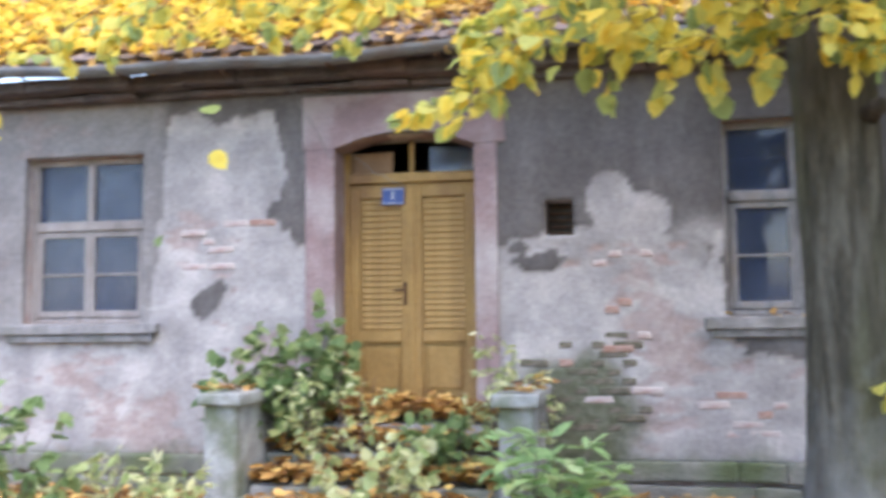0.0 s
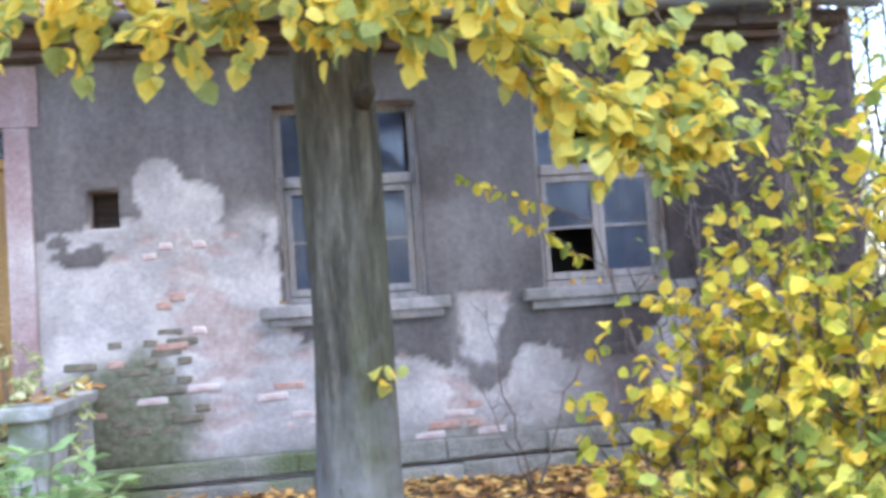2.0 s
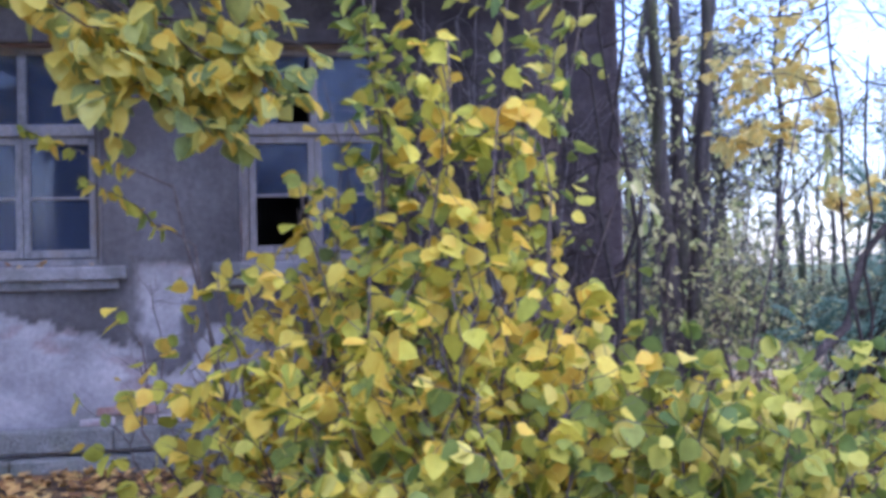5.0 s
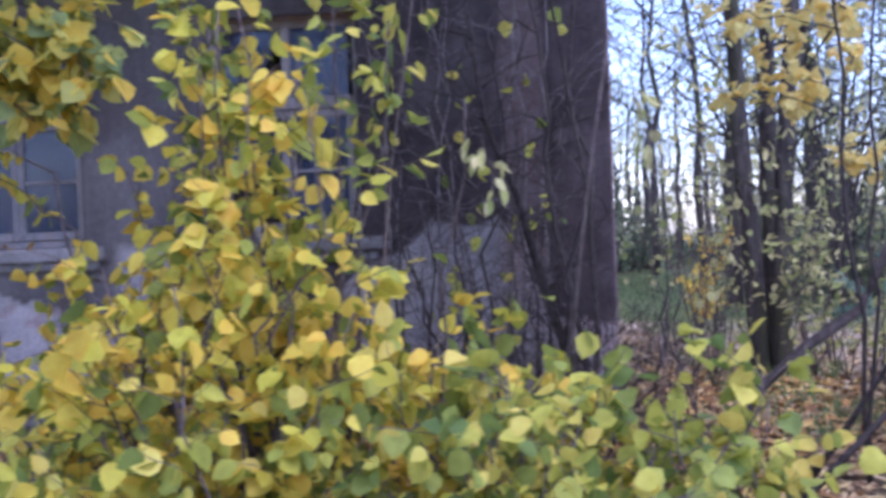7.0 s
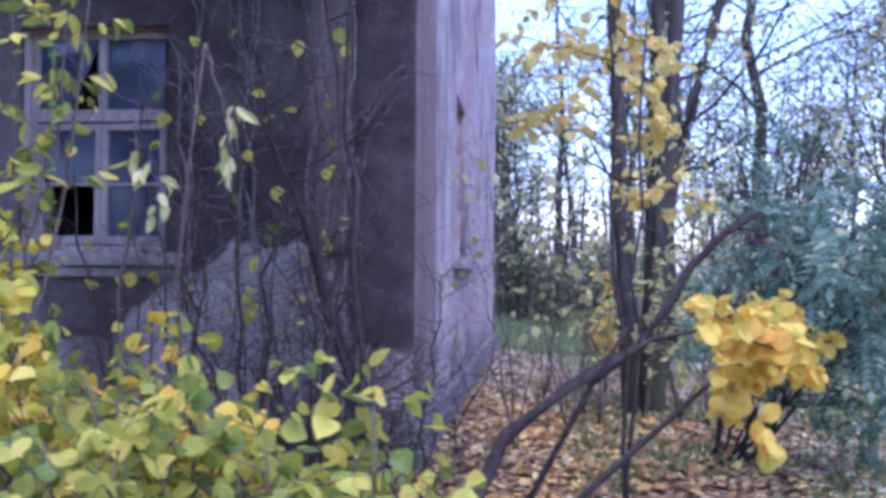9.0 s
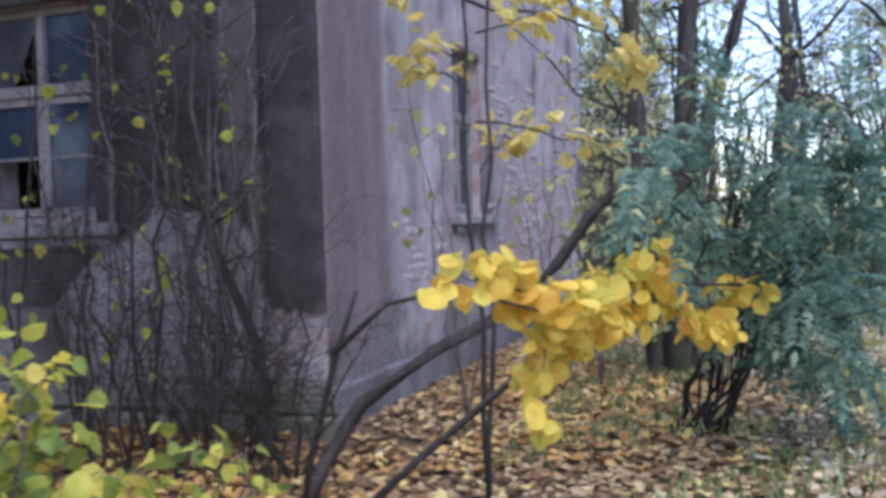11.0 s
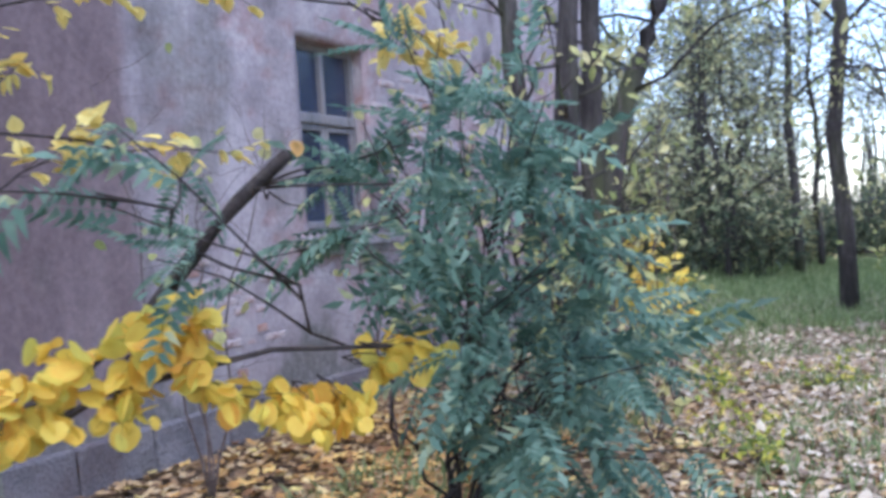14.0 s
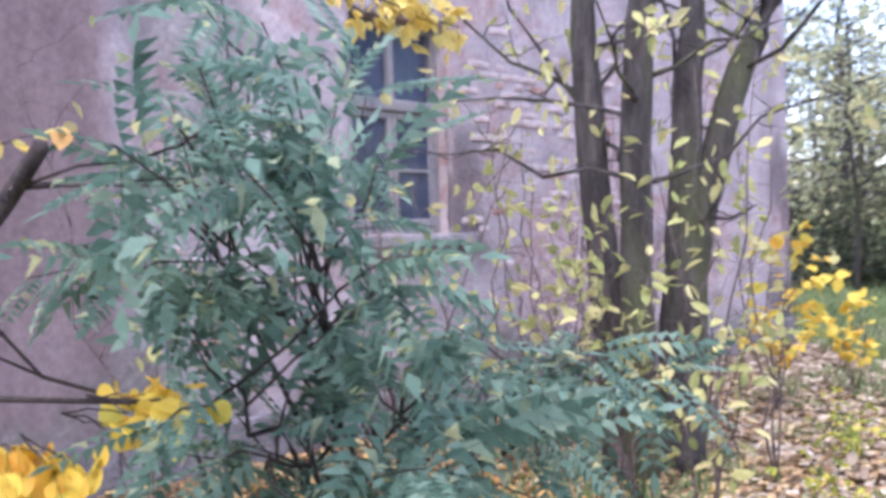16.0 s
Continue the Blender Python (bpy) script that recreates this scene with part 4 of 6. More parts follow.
def spray(wood, leaves, a, b, r, twigs, per, size, shape=LEAF_HEART, reach=0.35, droop=0.5, flat=0.0, amp=0.1, start=0.25, sag=0.0):
    """A leafy branch from a to b: a limb, side twigs, and leaves along both."""
    line = wander(a, b, 7, amp, sag)
    wood.limb(line, r, r * 0.3, 5)
    d = (Vector(b) - Vector(a)).normalized()
    for i in range(twigs):
        p = on_line(line, start + (1 - start) * (i + random.random()) / twigs)
        q = Vector((random.uniform(-1, 1), random.uniform(-1, 1), random.uniform(-0.6, 0.5)))
        e = p + (q.normalized() * 0.9 + d * 0.8).normalized() * reach * random.uniform(0.5, 1.15)
        tw = wander(p, e, 3, 0.1)
        wood.limb(tw, r * 0.3, r * 0.1, 3)
        pl = [on_line(tw, random.uniform(0.15, 1)) for _ in range(per)]
        leaves.add(shape, np.array([tuple(v) for v in pl]), np.tile(tuple(e - p + Vector((0, 0, -0.05))), (per, 1)) / max(0.01, (e - p).length), size, droop, flat)
    return line


def plant(name, place, label, category, wood=None, wood_mat=None, leaves=None, leaf_material=None, wood_name="stem", group=""):
    """A plant as one thing: an Empty at its foot over its wood and its leaves (given in world places)."""
    ob = thing(name, place, label, category, group)
    off = Matrix.Translation(-Vector(place))
    if wood and wood.v:
        me = wood.mesh(wood_name, wood_mat)
        me.transform(off)
        part(wood_name, me, wood_mat, ob)
    for i, (lv, lm) in enumerate(zip(leaves if isinstance(leaves, (list, tuple)) else [leaves], leaf_material if isinstance(leaf_material, (list, tuple)) else [leaf_material])):
        if lv and lv.n:
            me = lv.mesh("foliage", lm)
            me.transform(off)
            part("foliage" if category != "tree" else "crown", me, lm, ob)
    return ob


R = random.uniform


def lime_tree():
    """The lime before the house: stout trunk, low hanging yellow branches."""
    c = Vector((3.0, -2.0, 0))
    wd, lv = Wood(8), Leaves()
    n, k = 70, 64
    tr = Wood(k)
    pts = [(c.x + 0.02 * math.sin(z * 1.1), c.y + 0.02 * math.cos(z), z) for z in [-0.2 + 6.2 * i / n for i in range(n + 1)]]
    base = 0
    for i, p in enumerate(pts):
        z = p[2]
        r = 0.222 + 0.06 * math.exp(-max(0, z) * 2.2) + 0.012 * max(0, z - 1.5)
        for j in range(k):
            t = 2 * math.pi * j / k
            fur = noise.noise(Vector((math.cos(t) * 7 + 0.3 * math.sin(z * 2), math.sin(t) * 7, z * 0.7)))
            rr = r * (1 - 0.09 * (1 - min(1, abs(fur) * 5)) + 0.05 * noise.noise(Vector((math.cos(t) * 3, math.sin(t) * 3, z * 1.2))) + 0.03 * noise.noise(Vector((math.cos(t) * 9, math.sin(t) * 9, z * 3))))
            tr.v.append((p[0] + rr * math.cos(t), p[1] + rr * math.sin(t), z))
    for i in range(n):
        for j in range(k):
            a, b = i * k + j, i * k + (j + 1) % k
            tr.f.append((a, b, b + k, a + k))
    # branch scar
    sc = Wood(8)
    sc.limb([(3.13, -2.19, 2.62), (3.17, -2.27, 2.66), (3.19, -2.3, 2.66)], 0.06, 0.035, 9, 0.4)
    # stout limbs, then hanging branches
    limbs = []
    for a, L, z0, z1 in ((200, 4.5, 3.2, 4.6), (160, 4.2, 3.4, 5.2), (250, 2.6, 3.0, 3.6), (280, 3.0, 3.3, 4.4), (320, 3.4, 3.1, 4.0), (350, 4.0, 3.3, 4.4), (20, 3.5, 3.8, 5.2), (10, 5.0, 4.4, 5.6), (110, 4.0, 4.2, 6.2), (60, 4, 4.4, 6.4)):
        e = c + Vector((math.cos(radians(a)) * L, math.sin(radians(a)) * L, z1))
        ln = wander(c + Vector((0, 0, z0)), e, 6, 0.05)
        wd.limb(ln, 0.07, 0.02, 7)
        limbs.append(ln)
    hang = [(0.9, -2.5, 2.75, 0.25), (1.25, -2.6, 2.95, 0.4), (1.7, -2.7, 2.95, 0.45), (2.2, -2.6, 2.85, 0.45), (2.7, -2.8, 2.9, 0.4), (3.2, -2.75, 2.85, 0.45), (3.6, -2.7, 2.85, 0.5), (3.9, -2.6, 2.8, 0.5),
            (4.2, -2.6, 2.55, 0.4), (4.45, -2.6, 2.4, 0.4), (4.7, -2.55, 2.25, 0.35), (1.0, -2.4, 3.1, 0.5), (1.5, -3.0, 3.2, 0.5), (2.0, -3.1, 3.2, 0.5), (2.6, -3.0, 3.15, 0.5), (3.3, -3.1, 3.1, 0.5),
            (3.9, -2.9, 3.05, 0.5), (4.4, -2.8, 2.95, 0.5), (4.75, -2.7, 2.75, 0.45), (0.2, -2.0, 3.55, 0.4), (1.6, -2.2, 3.3, 0.5), (2.4, -2.3, 3.2, 0.5), (3.5, -2.3, 3.2, 0.5), (4.2, -2.2, 3.2, 0.5)]
    for x, y, z, s in hang:
        for _ in range(2):
            a = Vector((x + R(-0.25, 0.25) - 0.35 * (1 if x > 3 else -1), y + R(-0.1, 0.3), z + R(0.25, 0.5)))
            b = Vector((x + R(-0.2, 0.2), y + R(-0.2, 0.2), z + R(-0.08, 0.1)))
            spray(wd, lv, a, b, 0.009, 8, 6, 0.112, LEAF_HEART, 0.34, 0.45, 0.15)
    # drooping golden bough that ends before the second window
    for _ in range(4):
        spray(wd, lv, (4.15 + R(-0.15, 0.1), -2.6, 2.75 + R(-0.1, 0.1)), (4.88 + R(-0.12, 0.05), -2.52 + R(-0.1, 0.1), 2.1 + R(-0.05, 0.12)), 0.01, 10, 6, 0.1, LEAF_HEART, 0.2, 0.45, 0.1)
    for _ in range(5):
        spray(wd, lv, (4.5 + R(-0.15, 0.1), -2.6, 2.6 + R(-0.1, 0.15)), (5.1 + R(-0.15, 0.1), -2.55 + R(-0.1, 0.1), 2.15 + R(-0.1, 0.35)), 0.009, 8, 6, 0.1, LEAF_HEART, 0.2, 0.45, 0.1)
    # higher crown
    for _ in range(60):
        ln = random.choice(limbs)
        p = on_line(ln, R(0.3, 1))
        spray(wd, lv, p, p + Vector((R(-0.8, 0.8), R(-0.8, 0.8), R(0.0, 1.0))), 0.012, 6, 7, 0.13, LEAF_HEART, 0.5, 0.5)
    # unseen extra sprays to the right, added to shade the front near the corner
    for _ in range(110):
        p = on_line(limbs[7], R(0.35, 1)) if R(0, 1) < 0.5 else on_line(limbs[6], R(0.4, 1))
        spray(wd, lv, p, p + Vector((R(-0.6, 1.4), R(-0.8, 0.9), R(0.0, 0.9))), 0.012, 6, 7, 0.12, LEAF_HEART, 0.5, 0.5)
    # branch over the roof's edge on the house side
    for x, y, z in ((-2.2, -1.0, 3.75), (-1.5, -1.0, 3.8), (-1.0, -0.9, 3.85), (-0.5, -1.0, 3.95), (0.1, -1.0, 4.0), (-1.9, -1.2, 3.7), (0.6, -1.2, 4.0), (-2.6, -1.2, 3.6), (-2.9, -2.2, 2.95), (-2.55, -2.6, 2.75)):
        spray(wd, lv, (x + 0.5, y + 0.1, z + 0.5), (x, y, z), 0.008, 5, 5, 0.12, LEAF_HEART, 0.25, 0.6)
    for p in ((-0.65, -2.4, 2.55), (-0.9, -2.6, 1.95), (-0.6, -2.5, 2.75), (-1.8, -2.8, 2.6), (-2.0, -2.8, 2.85)):
        lv.add(LEAF_HEART, np.array([p]), np.array([[0.4, 0, 0.1]]), 0.12, 0.2)
    # sprouts on the trunk
    spray(wd, lv, (3.17, -2.2, 1.0), (3.2, -2.32, 1.12), 0.004, 3, 2, 0.09, LEAF_HEART, 0.08, 0.3)
    ob = thing("lime_tree", tuple(c), "stout lime tree with drooping yellow autumn leaves", "tree")
    off = Matrix.Translation(-c)
    for nm, me, lab in (("trunk", tr.mesh("trunk", M_BARK), "furrowed green-grey trunk"), ("branch_scar", sc.mesh("branch_scar", M_BARK_DARK), "knotty branch scar"), ("limb_work", wd.mesh("limb_work", M_TWIG), ""), ("crown", lv.mesh("crown", L_LIME), "yellow and green heart-shaped leaves")):
        me.transform(off)
        part(nm, me, None, ob, lab)


def yellow_bush(name, cx, cy, rx, ry, h, stems, twigs, per, size, leafm, label, up=0.5, shape=LEAF_HEART, wood_mat=M_TWIG, lean=(0, 0), low=0.15):
    wd, lv = Wood(5), Leaves()
    for _ in range(stems):
        a = R(0, 2 * math.pi)
        q = math.sqrt(R(0, 1))
        foot = Vector((cx + 0.35 * rx * q * math.cos(a), cy + 0.35 * ry * q * math.sin(a), 0.0))
        top = Vector((cx + rx * q * math.cos(a) + lean[0], cy + ry * q * math.sin(a) + lean[1], h * (1 - 0.55 * q * q) * R(0.6, 1.0)))
        spray(wd, lv, foot, top, 0.011, twigs, per, size, shape, 0.34, 0.9, 0.0, 0.12, low)
    return plant(name, (cx, cy, 0), label, "shrub", wd, wood_mat, lv, leafm)


def build_near_plants():
    lime_tree()
    # the yellow thicket before the front's far half
    lab = "dense yellow-green bush before the house front"
    yellow_bush("hazel_bush", 5.35, -2.3, 0.8, 0.7, 2.4, 26, 11, 5, 0.084, L_BUSH, lab)
    yellow_bush("hazel_bush", 5.75, -2.95, 0.72, 0.75, 2.55, 34, 12, 5, 0.088, L_BUSH, lab)
    yellow_bush("hazel_bush", 6.55, -2.5, 0.6, 0.6, 1.3, 16, 10, 5, 0.088, L_BUSH, lab)
    yellow_bush("hazel_bush", 4.72, -2.25, 0.5, 0.4, 1.6, 10, 8, 3, 0.088, L_BUSH, "thin yellow bush with leaves hanging over the litter")
    yellow_bush("low_bush", 4.95, -3.0, 0.6, 0.4, 1.0, 8, 9, 4, 0.08, L_LOW, "low yellow-green shoots among fallen leaves")
    yellow_bush("low_bush", 6.9, -3.2, 0.85, 0.5, 1.2, 26, 11, 5, 0.085, L_LOW, "low green-yellow bush beside the corner")
    yellow_bush("low_bush", 5.9, -3.4, 0.9, 0.45, 1.15, 22, 11, 5, 0.085, L_LOW, "low green-yellow bush beside the corner")
    yellow_bush("low_bush", 7.4, -2.95, 0.55, 0.35, 1.3, 13, 10, 4, 0.09, L_LOW, "low green-yellow bush beside the corner")
    yellow_bush("low_bush", 7.75, -1.9, 0.5, 0.4, 0.6, 7, 7, 2, 0.08, L_LOW, "sparse low shoots with a few green-yellow leaves")
    # tall leafy shoots
    wd, lv = Wood(5), Leaves()
    for x0, x1, z1 in ((5.55, 5.52, 3.6), (5.7, 5.62, 3.3), (5.6, 5.45, 2.9)):
        spray(wd, lv, (x0, -2.55, 0.0), (x1, -2.6, z1), 0.014, 26, 5, 0.09, LEAF_OVAL, 0.16, 0.7, 0.0, 0.02, 0.4)
    for x1, z1 in ((6.35, 2.5), (6.5, 2.9), (6.15, 2.9)):
        spray(wd, lv, (6.0, -2.5, 0.2), (x1, -2.55, z1), 0.012, 14, 4, 0.1, LEAF_OVAL, 0.25, 0.7, 0.0, 0.04, 0.5)
    plant("tall_shoots", (5.6, -2.55, 0), "tall upright leafy shoots above the thicket", "shrub", wd, M_TWIG, lv, L_LOW)
    # feathered twigs reaching to the window
    wd, lv = Wood(5), Leaves()
    for a, b in (((4.5, -1.9, 1.9), (3.68, -1.8, 2.25)), ((4.6, -1.9, 1.6), (4.0, -1.8, 1.98)), ((5.3, -2.7, 1.2), (4.75, -3.05, 1.02))):
        ln = wander(a, b, 6, 0.04)
        wd.limb(ln, 0.007, 0.003, 4)
        for i in range(26):
            p = on_line(ln, 0.25 + 0.75 * i / 26)
            lv.add(LEAF_OVAL, np.array([tuple(p)]), np.array([[R(-0.3, 0.3), R(-1, 1), -0.3]]), 0.085, 0.5)
    wd.limb(wander((4.95, -2.1, 0.0), (4.5, -1.9, 1.9), 6, 0.04), 0.013, 0.007)
    wd.limb(wander((4.95, -2.1, 0.0), (4.6, -1.9, 1.6), 6, 0.04), 0.012, 0.007)
    wd.limb(wander((4.95, -2.1, 0.0), (5.3, -2.7, 1.2), 6, 0.04), 0.012, 0.007)
    plant("ash_sapling", (4.95, -2.1, 0), "thin sapling with feathered yellow-green twigs", "sapling", wd, M_TWIG, lv, L_BUSH)


build_ground()
build_near_plants()


# ---- door garden ----
def build_door_plants():
    # green bush on the steps, cream-edged shoots, front fern-like plant
    def tuft(name, c, r, h, n, size, leafm, label, shape=LEAF_HEART, twigs=5, per=4):
        wd, lv = Wood(4), Leaves()
        for _ in range(n):
            a = R(0, 6.28)
            q = math.sqrt(R(0, 1))
            foot = Vector((c[0] + 0.4 * r * q * math.cos(a), c[1] + 0.3 * r * q * math.sin(a), c[2]))
            top = Vector((c[0] + r * q * math.cos(a), c[1] + 0.7 * r * q * math.sin(a), c[2] + h * (1 - 0.4 * q * q) * R(0.65, 1)))
            spray(wd, lv, foot, top, 0.006, twigs, per, size, shape, 0.16, 0.4, 0.2, 0.08, 0.25)
        plant(name, tuple(c), label, "plant", wd, M_TWIG, lv, leafm)
    lab = "leafy green bush leaning over the steps"
    tuft("hydrangea", (-0.95, -0.6, 0.45), 0.62, 1.12, 36, 0.1, L_GREEN, lab)
    tuft("hydrangea", (-0.6, -0.25, 0.72), 0.2, 1.05, 9, 0.11, L_GREEN, "leafy green bush beside the door")
    lab = "pale cream-green shoots before the door"
    tuft("rose_shoots", (-0.3, -0.9, 0.4), 0.45, 1.1, 12, 0.075, L_VARI, lab, LEAF_OVAL)
    tuft("rose_shoots", (0.92, -0.8, 0.45), 0.4, 1.1, 16, 0.07, L_VARI, lab, LEAF_OVAL)
    tuft("rose_shoots", (0.05, -1.5, 0.1), 0.55, 0.8, 12, 0.09, L_VARI, lab, LEAF_HEART)
    tuft("green_weed", (0.45, -0.95, 0.35), 0.25, 0.6, 10, 0.08, L_GREEN, "green weed growing on the steps")
    tuft("green_weed", (-1.5, -1.9, 0.0), 0.6, 0.75, 16, 0.085, L_VARI, "pale green weed beside the cheek wall", LEAF_OVAL)
    # elder seedling in front, broad leaves
    wd, lv = Wood(4), Leaves()
    for _ in range(24):
        a = R(0, 6.28)
        q = math.sqrt(R(0.05, 1))
        e = Vector((1.32 + 0.42 * q * math.cos(a), -2.1 + 0.3 * q * math.sin(a), R(0.45, 0.82)))
        ln = wander((1.32, -2.1, 0.0), e, 4, 0.06)
        wd.limb(ln, 0.006, 0.003, 4)
        for t in (0.7, 0.85, 1.0):
            lv.add(LEAF_OVAL, np.array([tuple(on_line(ln, t))] * 3), np.array([[math.cos(a + k), math.sin(a + k), 0.3] for k in (-0.9, 0, 0.9)]), 0.155, 0.15, 0.5, 0.5)
    plant("elder_seedling", (1.32, -2.1, 0), "bright green broad-leaved seedling in the leaves", "plant", wd, M_TWIG, lv, L_SEED)
    wd, lv = Wood(4), Leaves()
    for _ in range(36):
        a = R(0, 6.28)
        q = R(0.2, 1)
        e = Vector((-2.35 + 0.8 * q * math.cos(a), -2.3 + 0.5 * q * math.sin(a), R(0.5, 1.15)))
        ln = wander((-2.35 + 0.3 * q * math.cos(a), -2.3, 0.0), e, 4, 0.06)
        wd.limb(ln, 0.006, 0.003, 4)
        for t in (0.6, 0.75, 0.9, 1.0):
            lv.add(LEAF_HEART, np.array([tuple(on_line(ln, t)) for _ in range(3)]), np.tile([math.cos(a), math.sin(a), 0.2], (3, 1)), 0.1, 0.3, 0.3)
    plant("garden_bush", (-2.35, -2.3, 0), "blue-green garden bush below the window", "shrub", wd, M_TWIG, lv, L_GREEN)


# ---- the corner ----
def bare_shrub(name, foot, tops, r, label, twigs=7, reach=0.5, leaf=None, n_leaf=0, material=None):
    lv, tws = Leaves(), Wood(4)
    ob = thing(name, tuple(foot), label, "shrub")
    off = Matrix.Translation(-Vector(foot))
    for tp in tops:
        wd = Wood(6)
        ln = wander(foot, tp, 9, 0.045)
        wd.limb(ln, r, r * 0.25)
        for i in range(twigs):
            p = on_line(ln, R(0.2, 1))
            e = p + Vector((R(-1, 1), R(-0.6, 0.6), R(0.0, 1.0))).normalized() * reach * R(0.4, 1.3)
            tw = wander(p, e, 5, 0.12)
            tws.limb(tw, r * 0.3, r * 0.08, 4)
            for _ in range(3):
                p2 = on_line(tw, R(0.3, 1))
                e2 = p2 + Vector((R(-1, 1), R(-1, 1), R(-0.4, 0.8))).normalized() * reach * 0.5
                tws.limb(wander(p2, e2, 3, 0.12), r * 0.13, r * 0.06, 3)
                if n_leaf and R(0, 1) < 0.3:
                    lv.add(LEAF_HEART, np.array([tuple(e2)] * n_leaf) + rng.normal(0, 0.03, (n_leaf, 3)), np.tile([0, 0, -0.3], (n_leaf, 1)), 0.08, 0.6)
        me = wd.mesh("stem", material or M_TWIG_DARK)
        me.transform(off)
        part("stem", me, None, ob)
    me = tws.mesh("twig", material or M_TWIG_DARK)
    me.transform(off)
    tagged(part("twig", me, None, ob), "fine crossing twigs", kind="stuff")
    if lv.n:
        me = lv.mesh("foliage", leaf or L_LOW)
        me.transform(off)
        part("foliage", me, None, ob)
    return ob


def wall_vines():
    """Leafless creepers that climb the plaster near the corner, with a few last leaves."""
    for x, top, lean in ((6.72, 3.6, 0.1), (6.86, 3.62, -0.05), (6.98, 3.55, 0.05), (6.5, 3.3, -0.25), (6.2, 3.5, 0.2), (6.02, 2.9, -0.2), (5.85, 3.4, 0.15), (6.62, 2.4, -0.4)):
        foot = (x, -0.2, 0.0)
        v = thing("creeper", foot, "leafless pale creeper climbing the dark plaster", "vine", "creepers on the wall")
        st, tw, lv = Wood(6), Wood(4), Leaves()
        ln = wander((x, -0.2, 0.0), (x + 0.3 * lean, -0.1, 1.2), 5, 0.06)[:-1] + wander((x + 0.3 * lean, -0.1, 1.2), (x + lean, -0.07, top), 9, 0.035)
        for p in ln[2:]:
            p.y = min(p.y, -0.06)
        st.limb(ln, R(0.011, 0.018), 0.005, 6, 0.2)
        for _ in range(11):
            a = on_line(ln, R(0.25, 1))
            b = a + Vector((R(-0.55, 0.45), R(-0.16, 0.0), R(-0.15, 0.6)))
            t1 = wander(a, b, 5, 0.14)
            tw.limb(t1, 0.006, 0.0025, 4)
            for _ in range(2):
                a2 = on_line(t1, R(0.3, 1))
                b2 = a2 + Vector((R(-0.25, 0.25), R(-0.12, 0.02), R(-0.3, 0.2)))
                tw.limb(wander(a2, b2, 3, 0.14), 0.003, 0.0015, 3)
                if R(0, 1) < 0.12:
                    lv.add(LEAF_HEART, np.array([tuple(b2)] * 2) + rng.normal(0, 0.03, (2, 3)), np.tile([0, -0.3, -0.3], (2, 1)), 0.08, 0.5)
        for nm, w, m in (("stem", st, M_VINE), ("twig", tw, M_VINE), ("foliage", lv, L_LOW)):
            if nm != "foliage" or lv.n:
                me = w.mesh(nm, m)
                me.transform(Matrix.Translation(-Vector(foot)))
                ob = part(nm, me, None, v)
                if nm == "twig":
                    tagged(ob, "fine crossing creeper twigs", kind="stuff")


